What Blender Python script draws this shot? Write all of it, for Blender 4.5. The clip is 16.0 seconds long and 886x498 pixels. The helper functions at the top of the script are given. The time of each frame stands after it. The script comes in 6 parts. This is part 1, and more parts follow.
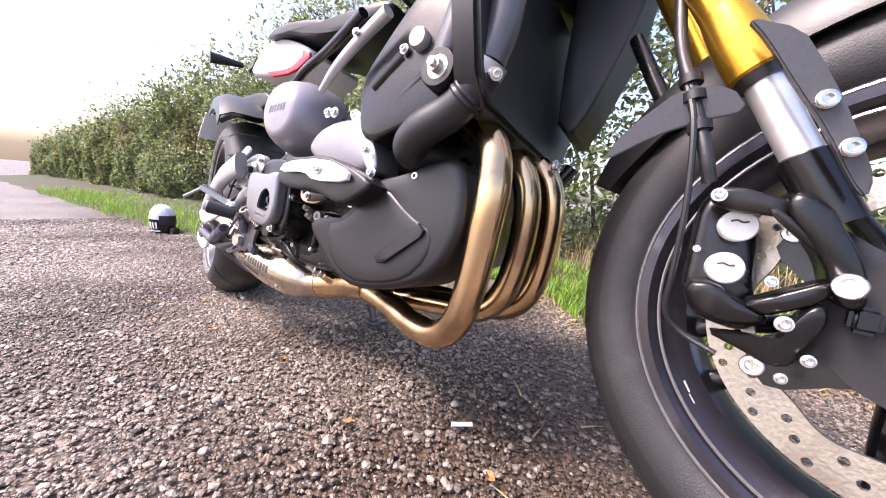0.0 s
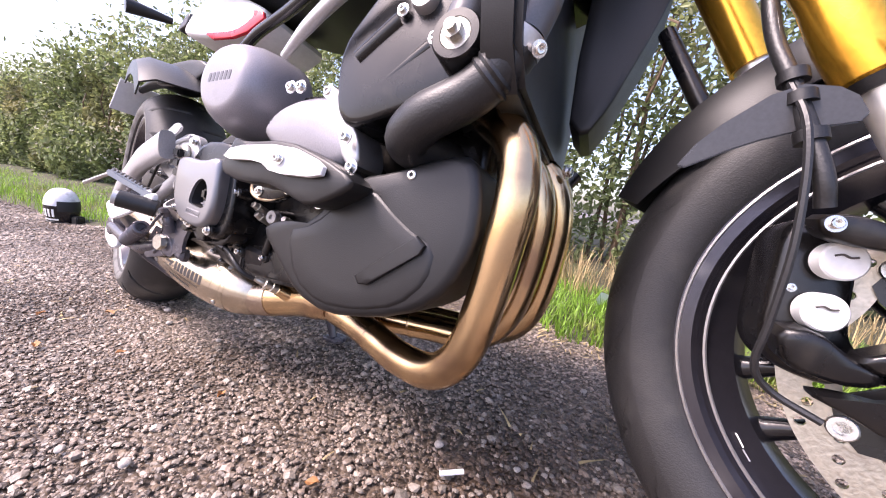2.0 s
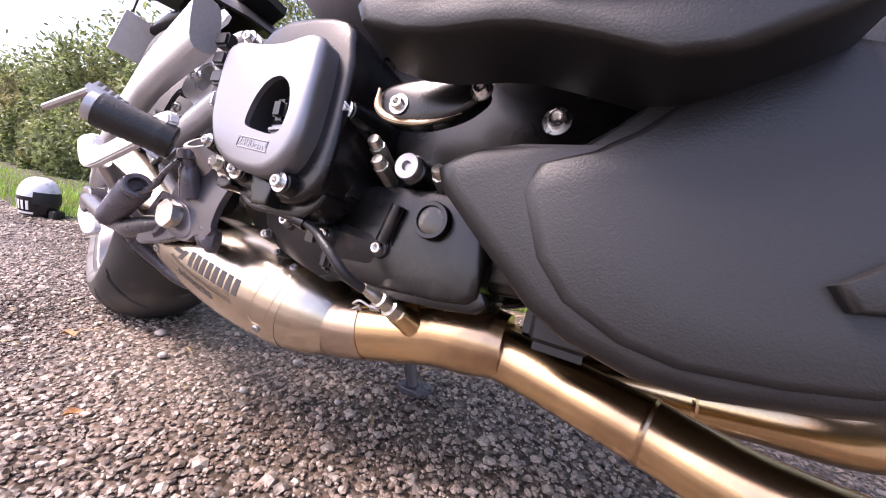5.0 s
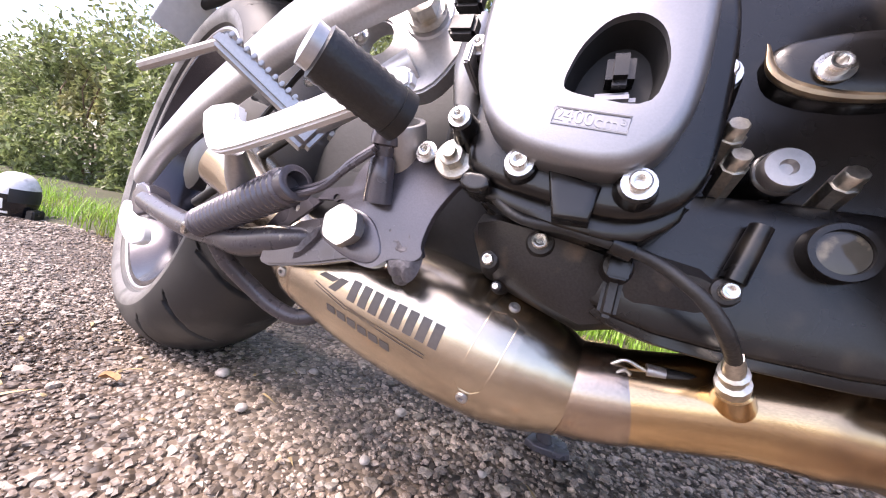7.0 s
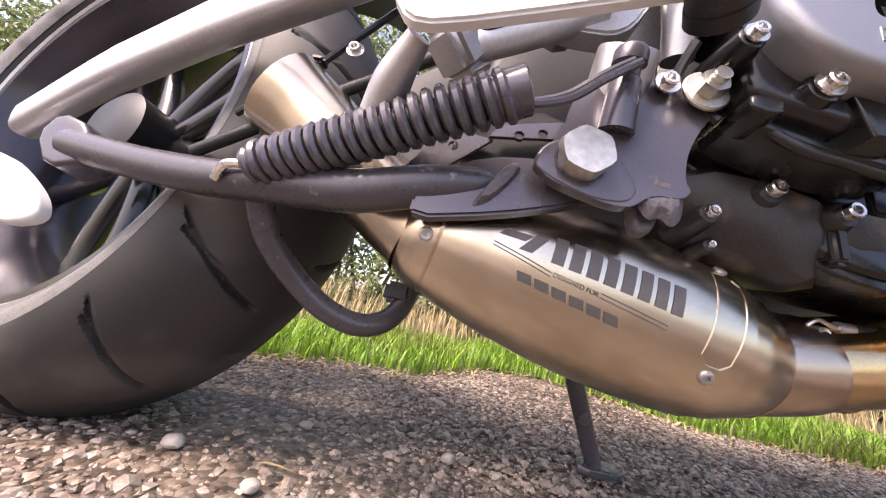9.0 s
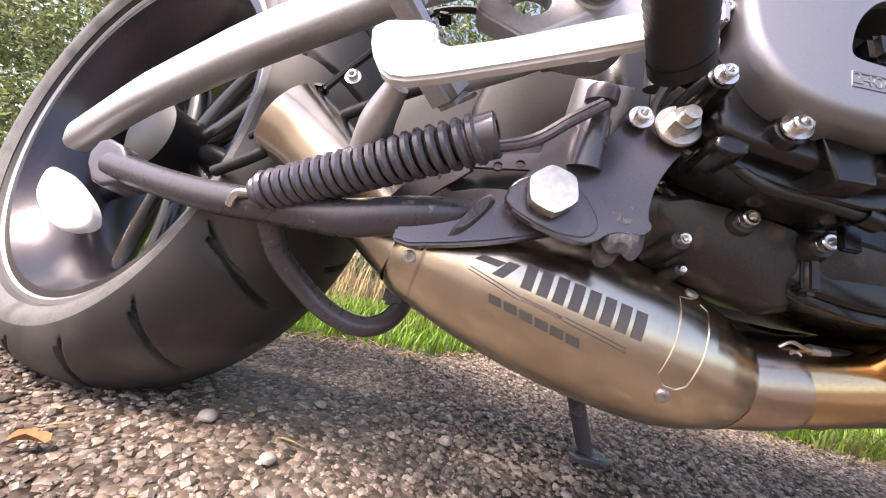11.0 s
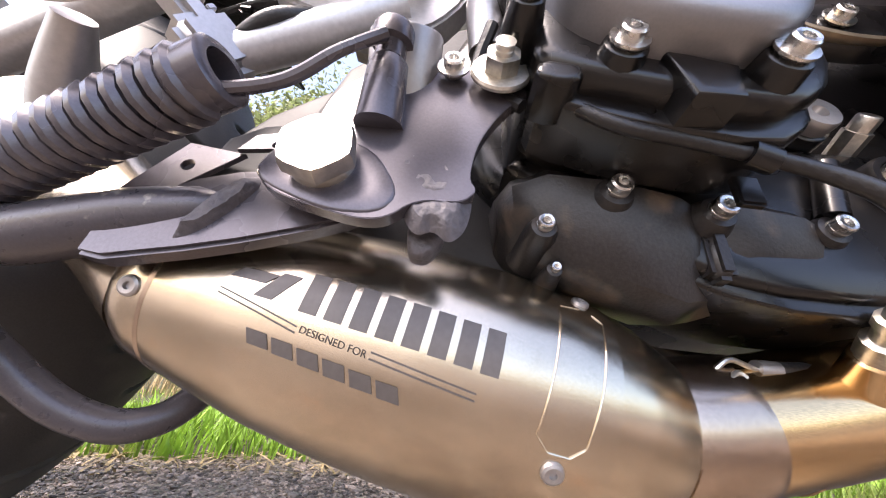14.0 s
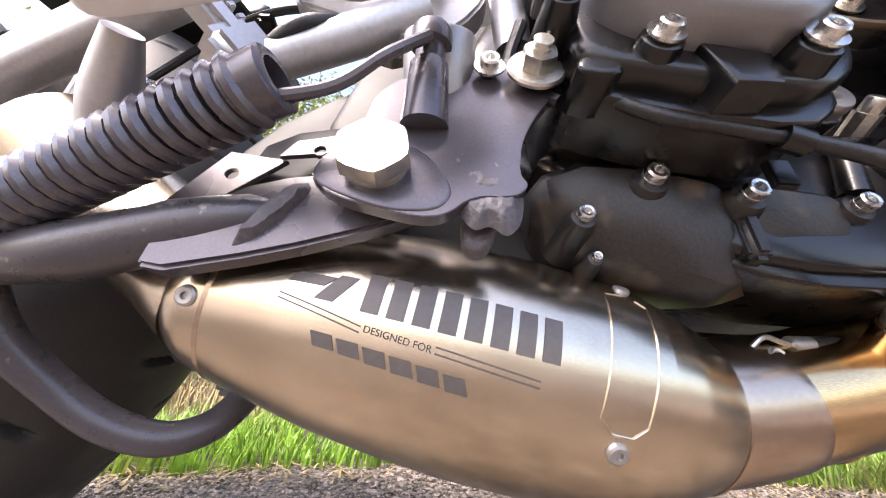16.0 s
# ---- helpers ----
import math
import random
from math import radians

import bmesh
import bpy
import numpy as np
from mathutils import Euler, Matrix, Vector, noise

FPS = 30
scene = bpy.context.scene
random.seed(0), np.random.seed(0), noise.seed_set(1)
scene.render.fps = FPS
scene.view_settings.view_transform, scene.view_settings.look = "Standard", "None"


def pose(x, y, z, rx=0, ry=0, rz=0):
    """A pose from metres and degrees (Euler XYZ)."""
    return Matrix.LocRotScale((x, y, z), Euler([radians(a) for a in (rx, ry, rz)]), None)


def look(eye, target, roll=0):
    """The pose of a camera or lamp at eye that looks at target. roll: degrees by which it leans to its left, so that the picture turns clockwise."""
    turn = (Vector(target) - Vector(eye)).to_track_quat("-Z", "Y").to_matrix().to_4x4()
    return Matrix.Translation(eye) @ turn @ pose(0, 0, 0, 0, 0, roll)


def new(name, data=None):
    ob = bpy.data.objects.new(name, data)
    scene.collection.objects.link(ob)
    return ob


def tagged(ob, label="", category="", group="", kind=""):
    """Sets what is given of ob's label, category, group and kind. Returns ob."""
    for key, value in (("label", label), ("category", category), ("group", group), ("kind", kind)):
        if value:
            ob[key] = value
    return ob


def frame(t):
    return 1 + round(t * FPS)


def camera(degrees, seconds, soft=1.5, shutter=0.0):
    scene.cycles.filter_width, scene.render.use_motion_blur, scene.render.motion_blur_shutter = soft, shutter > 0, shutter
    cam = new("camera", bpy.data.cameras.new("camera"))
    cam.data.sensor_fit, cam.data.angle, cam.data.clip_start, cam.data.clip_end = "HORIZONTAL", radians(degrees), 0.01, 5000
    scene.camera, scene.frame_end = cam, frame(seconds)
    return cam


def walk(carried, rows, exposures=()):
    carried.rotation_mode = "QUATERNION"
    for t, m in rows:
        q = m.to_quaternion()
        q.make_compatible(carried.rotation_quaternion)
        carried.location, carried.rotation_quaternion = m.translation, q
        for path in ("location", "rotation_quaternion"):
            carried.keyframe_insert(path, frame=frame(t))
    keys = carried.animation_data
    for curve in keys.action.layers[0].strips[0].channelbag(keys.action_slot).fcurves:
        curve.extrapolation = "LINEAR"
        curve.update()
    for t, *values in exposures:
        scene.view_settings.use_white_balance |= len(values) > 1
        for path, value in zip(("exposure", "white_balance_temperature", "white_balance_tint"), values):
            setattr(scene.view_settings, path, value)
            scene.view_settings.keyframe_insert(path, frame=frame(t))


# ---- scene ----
cam = camera(104.0, 16.0, 1.1, 0.0)
PATH = [
    (0.0, (1.260, -0.540, 0.380), (0.727, 0.288, 0.204), 5.9),
    (0.5, (1.240, -0.544, 0.369), (0.758, 0.313, 0.190), 6.4),
    (1.0, (1.217, -0.559, 0.365), (0.753, 0.310, 0.189), 7.3),
    (1.5, (1.189, -0.531, 0.401), (0.723, 0.338, 0.233), 5.8),
    (2.0, (1.156, -0.488, 0.380), (0.752, 0.411, 0.214), 8.7),
    (2.5, (1.120, -0.489, 0.347), (0.725, 0.421, 0.216), 9.2),
    (3.0, (1.086, -0.497, 0.327), (0.710, 0.423, 0.213), 9.8),
    (3.2, (1.044, -0.475, 0.337), (0.701, 0.452, 0.184), 9.9),
    (5.3, (0.801, -0.343, 0.256), (0.399, 0.569, 0.166), 11.7),
    (5.5, (0.762, -0.337, 0.249), (0.382, 0.583, 0.148), 11.3),
    (6.0, (0.693, -0.335, 0.247), (0.301, 0.581, 0.162), 10.4),
    (6.5, (0.654, -0.336, 0.246), (0.259, 0.579, 0.158), 9.4),
    (7.0, (0.624, -0.343, 0.233), (0.266, 0.590, 0.184), 13.3),
    (7.5, (0.605, -0.337, 0.206), (0.281, 0.609, 0.192), 14.8),
    (8.0, (0.544, -0.334, 0.177), (0.343, 0.645, 0.199), 13.3),
    (8.5, (0.516, -0.322, 0.153), (0.318, 0.656, 0.228), 14.6),
    (8.7, (0.473, -0.317, 0.132), (0.381, 0.663, 0.310), 13.9),
    (10.8, (0.373, -0.333, 0.162), (0.431, 0.651, 0.328), 10.2),
    (11.0, (0.457, -0.341, 0.163), (0.359, 0.649, 0.261), 14.0),
    (11.5, (0.555, -0.295, 0.201), (0.428, 0.697, 0.217), 14.4),
    (12.0, (0.594, -0.295, 0.181), (0.380, 0.681, 0.225), 16.1),
    (12.5, (0.571, -0.295, 0.177), (0.423, 0.690, 0.266), 15.0),
    (13.0, (0.535, -0.261, 0.145), (0.466, 0.679, 0.481), 9.1),
    (13.5, (0.536, -0.262, 0.156), (0.485, 0.672, 0.510), 8.8),
    (14.0, (0.537, -0.261, 0.155), (0.498, 0.672, 0.513), 7.7),
    (14.5, (0.519, -0.264, 0.150), (0.494, 0.658, 0.537), 5.1),
    (15.0, (0.514, -0.263, 0.152), (0.500, 0.660, 0.538), 4.5),
    (15.5, (0.520, -0.257, 0.149), (0.494, 0.657, 0.552), 5.1),
    (16.0, (0.515, -0.263, 0.150), (0.497, 0.669, 0.512), 4.3),
]
walk(cam, [(t, look(eye, target, roll)) for t, eye, target, roll in PATH], [(0.0, 1.75, 6600, 26), (1.5, 1.75, 6600, 27), (2.2, 1.72, 6600, 30), (3.0, 1.72, 6600, 31), (5.5, 1.78, 6650, 31), (6.0, 1.95, 6650, 26), (7.0, 1.95, 6650, 25), (8.0, 1.78, 7000, 24), (8.7, 1.72, 7200, 26), (11.0, 1.68, 7100, 23), (11.6, 2.05, 7100, 23), (12.2, 2.28, 7250, 23), (13.0, 2.15, 7150, 23), (13.5, 2.1, 6900, 20), (16.0, 2.12, 6850, 20)])

# ---------------------------------------------------------------- light
world = bpy.data.worlds.new("sky")
scene.world = world
world.use_nodes = True
wn, wl = world.node_tree.nodes, world.node_tree.links
SUN_EL, SUN_AZ = 54.0, 228.0
skytex = wn.new("ShaderNodeTexSky")
skytex.sky_type = "NISHITA"
skytex.sun_disc = False
skytex.sun_elevation, skytex.sun_rotation = radians(SUN_EL), radians(SUN_AZ)
skytex.dust_density, skytex.air_density = 3.0, 1.0
wn["Background"].inputs["Strength"].default_value = 0.15
wl.new(skytex.outputs["Color"], wn["Background"].inputs["Color"])
sun = new("sun", bpy.data.lights.new("sun", "SUN"))
sun.data.energy, sun.data.angle, sun.data.color = 2.2, radians(18), (1.0, 0.95, 0.88)
az = radians(SUN_AZ)
sun.matrix_world = look((0, 0, 8), Vector((0, 0, 8)) - Vector((math.sin(az) * math.cos(radians(SUN_EL)), math.cos(az) * math.cos(radians(SUN_EL)), math.sin(radians(SUN_EL)))))


# ---------------------------------------------------------------- materials
def material(name, color, rough=0.5, metal=0.0, bump=0.0, scale=60.0, vary=0.25, spread=0.12, detail=5.0, second=None, second_at=0.55,
             second_scale=8.0, stretch=None, island=0.0, coat=0.0, thin=0.0):
    """Principled surface: fine grain in colour, roughness and relief, larger patches, optional second colour in patches."""
    m = bpy.data.materials.new(name)
    m.use_nodes = True
    n, l = m.node_tree.nodes, m.node_tree.links
    b = n["Principled BSDF"]
    b.inputs["Metallic"].default_value = metal
    b.inputs["Coat Weight"].default_value = coat
    tc = n.new("ShaderNodeTexCoord")
    mp = n.new("ShaderNodeMapping")
    l.new(tc.outputs["Object"], mp.inputs["Vector"])
    if stretch:
        mp.inputs["Scale"].default_value = stretch
    fine = n.new("ShaderNodeTexNoise")
    fine.inputs["Scale"].default_value, fine.inputs["Detail"].default_value = scale, detail
    l.new(mp.outputs["Vector"], fine.inputs["Vector"])
    big = n.new("ShaderNodeTexNoise")
    big.inputs["Scale"].default_value, big.inputs["Detail"].default_value = second_scale, 4.0
    l.new(tc.outputs["Object"], big.inputs["Vector"])
    ramp = n.new("ShaderNodeValToRGB")
    lo = [c * (1 - vary) for c in color]
    hi = [min(1.0, c * (1 + vary)) for c in color]
    ramp.color_ramp.elements[0].color, ramp.color_ramp.elements[1].color = (*lo, 1), (*hi, 1)
    ramp.color_ramp.elements[0].position, ramp.color_ramp.elements[1].position = 0.3, 0.7
    l.new(fine.outputs["Fac"], ramp.inputs["Fac"])
    out = ramp.outputs["Color"]
    if second:
        edge = n.new("ShaderNodeValToRGB")
        edge.color_ramp.elements[0].position, edge.color_ramp.elements[1].position = second_at, min(1.0, second_at + 0.16)
        l.new(big.outputs["Fac"], edge.inputs["Fac"])
        mix = n.new("ShaderNodeMix")
        mix.data_type = "RGBA"
        l.new(edge.outputs["Color"], mix.inputs["Factor"])
        l.new(out, mix.inputs["A"])
        mix.inputs["B"].default_value = (*second, 1)
        out = mix.outputs["Result"]
    if island:
        geo = n.new("ShaderNodeNewGeometry")
        hsv = n.new("ShaderNodeHueSaturation")
        mr = n.new("ShaderNodeMapRange")
        mr.inputs["To Min"].default_value, mr.inputs["To Max"].default_value = 1 - island, 1 + island
        l.new(geo.outputs["Random Per Island"], mr.inputs["Value"])
        l.new(mr.outputs["Result"], hsv.inputs["Value"])
        l.new(out, hsv.inputs["Color"])
        out = hsv.outputs["Color"]
    l.new(out, b.inputs["Base Color"])
    rr = n.new("ShaderNodeMapRange")
    rr.inputs["To Min"].default_value, rr.inputs["To Max"].default_value = max(0.03, rough - spread), min(1.0, rough + spread)
    l.new(big.outputs["Fac"], rr.inputs["Value"])
    l.new(rr.outputs["Result"], b.inputs["Roughness"])
    if bump:
        bp = n.new("ShaderNodeBump")
        bp.inputs["Strength"].default_value, bp.inputs["Distance"].default_value = bump, 0.002
        l.new(fine.outputs["Fac"], bp.inputs["Height"])
        l.new(bp.outputs["Normal"], b.inputs["Normal"])
    if thin:
        tr = n.new("ShaderNodeBsdfTranslucent")
        l.new(out, tr.inputs["Color"])
        ms = n.new("ShaderNodeMixShader")
        ms.inputs["Fac"].default_value = thin
        l.new(b.outputs["BSDF"], ms.inputs[1])
        l.new(tr.outputs["BSDF"], ms.inputs[2])
        l.new(ms.outputs["Shader"], n["Material Output"].inputs["Surface"])
    return m


M = {
    "case": material("black_case_paint", (0.0055, 0.0052, 0.0056), 0.27, 0.0, 0.03, 900, 0.3, second=(0.030, 0.025, 0.020), second_at=0.58, second_scale=26),
    "plastic": material("black_plastic", (0.0085, 0.0085, 0.0092), 0.44, 0.0, 0.12, 900, 0.2),
    "gloss": material("gloss_black_paint", (0.008, 0.008, 0.0095), 0.17, 0.0, 0.05, 300, 0.3),
    "grey": material("grey_cover_paint", (0.25, 0.25, 0.265), 0.38, 0.72, 0.04, 900, 0.04),
    "alu": material("satin_aluminium", (0.43, 0.42, 0.42), 0.42, 0.85, 0.05, 500, 0.06, second=(0.36, 0.345, 0.33), second_scale=18),
    "silverpaint": material("silver_frame_paint", (0.50, 0.50, 0.51), 0.36, 0.5, 0.05, 400, 0.08),
    "steel": material("bright_bolt_steel", (0.70, 0.69, 0.67), 0.27, 1.0, 0.05, 400, 0.06, second=(0.45, 0.40, 0.33), second_at=0.72, second_scale=90),
    "zinc": material("zinc_plated_steel", (0.60, 0.575, 0.52), 0.38, 1.0, 0.08, 500, 0.15, second=(0.45, 0.38, 0.28), second_at=0.6, second_scale=70),
    "pipe": material("heat_tinted_steel_pipe", (0.67, 0.48, 0.27), 0.20, 1.0, 0.03, 500, 0.14, stretch=(1, 5, 5), second=(0.40, 0.27, 0.17), second_at=0.5, second_scale=11),
    "can": material("brushed_titanium_silencer", (0.60, 0.522, 0.41), 0.23, 1.0, 0.035, 1200, 0.05, spread=0.07, stretch=(1, 1, 1), second=(0.475, 0.40, 0.30), second_at=0.52, second_scale=14),
    "band": material("tinted_sleeve_steel", (0.49, 0.395, 0.315), 0.26, 1.0, 0.04, 500, 0.06, second=(0.40, 0.31, 0.275), second_scale=12),
    "gold": material("gold_anodised_fork", (0.80, 0.42, 0.05), 0.24, 0.9, 0.03, 200, 0.08),
    "chrome": material("polished_fork_tube", (0.88, 0.88, 0.86), 0.36, 0.75, 0.02, 100, 0.05, spread=0.05),
    "tyre_black": material("black_tyre_rubber", (0.016, 0.0155, 0.016), 0.5, 0.0, 0.25, 700, 0.3, second=(0.036, 0.034, 0.032), second_at=0.55, second_scale=14),
    "chipped": material("stone_chipped_black_coat", (0.075, 0.070, 0.080), 0.30, 0.3, 0.05, 900, 0.12, second=(0.42, 0.39, 0.35), second_at=0.655, second_scale=140),
    # Paler than the tread: dust plus a grazing sky reflection put into the colour.
    "dust_sheen": material("dusty_sheen_sidewall_rubber", (0.13, 0.125, 0.12), 0.55, 0.0, 0.15, 600, 0.25, second=(0.07, 0.067, 0.063), second_at=0.5, second_scale=30),
    "lilac": material("lilac_grey_cover_paint", (0.25, 0.24, 0.26), 0.40, 0.3, 0.08, 700, 0.12, second=(0.20, 0.192, 0.20), second_scale=14),
    "worncase": material("worn_black_casting", (0.020, 0.018, 0.018), 0.40, 0.0, 0.10, 700, 0.35, second=(0.105, 0.075, 0.052), second_at=0.56, second_scale=38),
    "slate": material("slate_grey_cover_paint", (0.095, 0.095, 0.102), 0.34, 0.25, 0.08, 700, 0.12, second=(0.075, 0.073, 0.076), second_scale=12),
    "rubber": material("dusty_tyre_rubber", (0.021, 0.020, 0.020), 0.6, 0.0, 0.15, 900, 0.2, second=(0.060, 0.056, 0.051), second_at=0.5, second_scale=12),
    "hose": material("black_rubber_hose", (0.015, 0.015, 0.016), 0.42, 0.0, 0.2, 500, 0.2),
    "steelblack": material("black_powder_coat", (0.100, 0.094, 0.109), 0.25, 0.4, 0.03, 900, 0.10, second=(0.088, 0.080, 0.082), second_at=0.60, second_scale=22),
    "disc": material("worn_brake_disc_steel", (0.46, 0.42, 0.35), 0.38, 1.0, 0.2, 300, 0.15, second=(0.33, 0.28, 0.23), second_scale=20),
    "white": material("white_piston_cap", (0.80, 0.80, 0.78), 0.4, 0.0, 0.05, 200, 0.05),
    "red": material("red_tail_panel", (0.62, 0.03, 0.05), 0.3, 0.0, 0.02, 100, 0.1),
    "whitepaint": material("white_panel_paint", (0.78, 0.78, 0.78), 0.35, 0.0, 0.03, 100, 0.05),
    "print": material("grey_laser_print", (0.10, 0.09, 0.085), 0.42, 0.3, 0.02, 400, 0.08),
    "weld": material("rough_weld_bead", (0.095, 0.088, 0.097), 0.55, 0.1, 0.4, 400, 0.25),
    # Puts shade into the colour of gaps and recesses; visor and sensor ring share it.
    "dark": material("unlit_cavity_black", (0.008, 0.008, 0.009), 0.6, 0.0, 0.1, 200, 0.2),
    "glass": material("sight_glass_lens", (0.03, 0.03, 0.028), 0.05, 0.0, 0.02, 100, 0.1, second=(0.10, 0.09, 0.07), second_scale=120),
    "brass": material("gold_tinted_cover", (0.27, 0.21, 0.14), 0.42, 0.9, 0.12, 200, 0.15, second=(0.16, 0.12, 0.085), second_scale=20),
    "panel": material("dark_grey_panel", (0.050, 0.051, 0.056), 0.42, 0.0, 0.05, 400, 0.12),
    "rim": material("satin_black_rim_paint", (0.045, 0.043, 0.052), 0.22, 0.75, 0.03, 300, 0.15, second=(0.10, 0.095, 0.10), second_at=0.58, second_scale=16),
    "orange": material("amber_reflector", (0.75, 0.25, 0.03), 0.2, 0.0, 0.02, 100, 0.1),
}

# ---------------------------------------------------------------- mesh helpers
LEAN = radians(8.5)
FW = Vector((1, 0, 0))
UP = Vector((0, math.sin(LEAN), math.cos(LEAN)))
RT = Vector((0, -math.cos(LEAN), math.sin(LEAN)))
ROOT = {}


def link(name, me, mat, parent, label=""):
    ob = new(name, me)
    if mat and not me.materials:
        me.materials.append(mat)
    ob.parent = parent
    if parent:
        ob.matrix_parent_inverse = Matrix.Translation(-ROOT.get(parent, Vector()))
    if label:
        tagged(ob, label)
    return ob


def part(name, bm, mat, parent, label="", sharp=38, flat=False):
    """One mesh object in world measure, under a thing or a part."""
    bmesh.ops.recalc_face_normals(bm, faces=bm.faces[:])
    me = bpy.data.meshes.new(name)
    bm.to_mesh(me)
    bm.free()
    if not flat:
        for p in me.polygons:
            p.use_smooth = True
        me.set_sharp_from_angle(angle=radians(sharp))
    return link(name, me, mat, parent, label)


def thing(name, at, label, category, kind="", group=""):
    ob = new(name)
    ob.location = at
    ROOT[ob] = Vector(at)
    return tagged(ob, label, category, group, kind)


def axes(origin, z, x=FW):
    z = Vector(z).normalized()
    x = Vector(x)
    x = (x - z * x.dot(z)).normalized()
    y = z.cross(x)
    m = Matrix((x, y, z)).transposed().to_4x4()
    m.translation = Vector(origin)
    return m


def rings(bm, loops, close=True, cap0=True, cap1=True, closed_path=False):
    """Skin a list of equally long point loops."""
    vs = [[bm.verts.new(p) for p in loop] for loop in loops]
    n = len(vs[0])
    pairs = list(zip(vs, vs[1:]))
    if closed_path:
        pairs.append((vs[-1], vs[0]))
    for a, b in pairs:
        for i in range(n if close else n - 1):
            j = (i + 1) % n
            bm.faces.new((a[i], a[j], b[j], b[i]))
    if cap0 and not closed_path:
        bm.faces.new(vs[0][::-1])
    if cap1 and not closed_path:
        bm.faces.new(vs[-1])
    return vs


def lathe(profile, m, seg=32, bm=None, cap=True, squash=1.0):
    """Turn (along, radius) pairs round the local z of m."""
    bm = bm or bmesh.new()
    loops = []
    for d, r in profile:
        loops.append([m @ Vector((max(r, 1e-5) * math.cos(2 * math.pi * i / seg), squash * max(r, 1e-5) * math.sin(2 * math.pi * i / seg), d)) for i in range(seg)])
    rings(bm, loops, cap0=cap, cap1=cap)
    return bm


def spline(pts, steps=8):
    """A smooth line through the points."""
    p = [Vector(q) for q in pts]
    p = [2 * p[0] - p[1], *p, 2 * p[-1] - p[-2]]
    out = []
    for i in range(1, len(p) - 2):
        for k in range(steps):
            t = k / steps
            out.append(0.5 * (2 * p[i] + (p[i + 1] - p[i - 1]) * t + (2 * p[i - 1] - 5 * p[i] + 4 * p[i + 1] - p[i + 2]) * t * t
                              + (3 * p[i] - p[i - 1] - 3 * p[i + 1] + p[i + 2]) * t ** 3))
    out.append(p[-2])
    return out


def tube(pts, r, seg=14, steps=8, smooth=True, bm=None, cap=True, squash=1.0):
    """A pipe along the points; r is a number or one radius a point."""
    bm = bm or bmesh.new()
    line = spline(pts, steps) if smooth else [Vector(q) for q in pts]
    if not isinstance(r, (int, float)):
        k = np.linspace(0, len(r) - 1, len(line))
        rad = np.interp(k, range(len(r)), r).tolist()
    else:
        rad = [r] * len(line)
    side = None
    loops = []
    for i, q in enumerate(line):
        d = (line[min(i + 1, len(line) - 1)] - line[max(i - 1, 0)]).normalized()
        if side is None:
            side = d.orthogonal().normalized()
        side = (side - d * side.dot(d)).normalized()
        other = d.cross(side)
        loops.append([q + rad[i] * (side * math.cos(2 * math.pi * k / seg) + other * (squash * math.sin(2 * math.pi * k / seg))) for k in range(seg)])
    rings(bm, loops, cap0=cap, cap1=cap)
    return bm


def chaikin(poly, n=2):
    p = [Vector((a, b, 0)) for a, b in poly]
    for _ in range(n):
        q = []
        for i in range(len(p)):
            a, b = p[i], p[(i + 1) % len(p)]
            q += [a * 0.78 + b * 0.22, a * 0.22 + b * 0.78]
        p = q
    return p


def side_frame(y, zref):
    """Local x ahead, y up the leaning machine, z out to its right, where the outer face stands at y, zref."""
    return axes((0, y, zref), RT, FW)


def dome(poly, m, depth, bevel=0.006, rise=0.0, n=2, bm=None, steps=3):
    """A cast cover: a rounded outline with a rolled edge and a slightly domed face at local z = 0."""
    bm = bm or bmesh.new()
    p = chaikin(poly, n)
    c = sum(p, Vector()) / len(p)
    size = sum((q - c).length for q in p) / len(p)
    loops = [[m @ (q + Vector((0, 0, -depth))) for q in p]]
    for k in range(steps + 1):
        a = math.pi / 2 * k / steps
        s = 1 - bevel / size * (1 - math.cos(a))
        loops.append([m @ (c + (q - c) * s + Vector((0, 0, -bevel + bevel * math.sin(a)))) for q in p])
    for s, h in ((0.7, 0.5), (0.4, 0.85), (0.1, 1.0)):
        loops.append([m @ (c + (q - c) * s * (1 - bevel / size) + Vector((0, 0, rise * h))) for q in p])
    rings(bm, loops)
    return bm


def plate(poly, m, thick, holes=(), n=1, bevel=0.0):
    """A flat plate with round holes (x, y, radius); its outer face at local z = 0."""
    bm = bmesh.new()
    outlines = [chaikin(poly, n) if n else [Vector((a, b, 0)) for a, b in poly]]
    for x, y, r in holes:
        outlines.append([Vector((x + r * math.cos(2 * math.pi * i / 14), y + r * math.sin(2 * math.pi * i / 14), 0)) for i in range(14)])
    edges = []
    for loop in outlines:
        vs = [bm.verts.new(q) for q in loop]
        edges += [bm.edges.new((vs[i], vs[(i + 1) % len(vs)])) for i in range(len(vs))]
    bmesh.ops.triangle_fill(bm, use_beauty=True, use_dissolve=False, edges=edges)
    out = bmesh.ops.extrude_face_region(bm, geom=bm.faces[:])
    bmesh.ops.translate(bm, vec=(0, 0, -thick), verts=[g for g in out["geom"] if isinstance(g, bmesh.types.BMVert)])
    bmesh.ops.recalc_face_normals(bm, faces=bm.faces[:])
    if bevel:
        rim = [e for e in bm.edges if len(e.link_faces) == 2 and e.calc_face_angle(0) > 0.8]
        bmesh.ops.bevel(bm, geom=rim, offset=bevel, segments=2, affect="EDGES", clamp_overlap=True)
    bm.transform(m)
    return bm


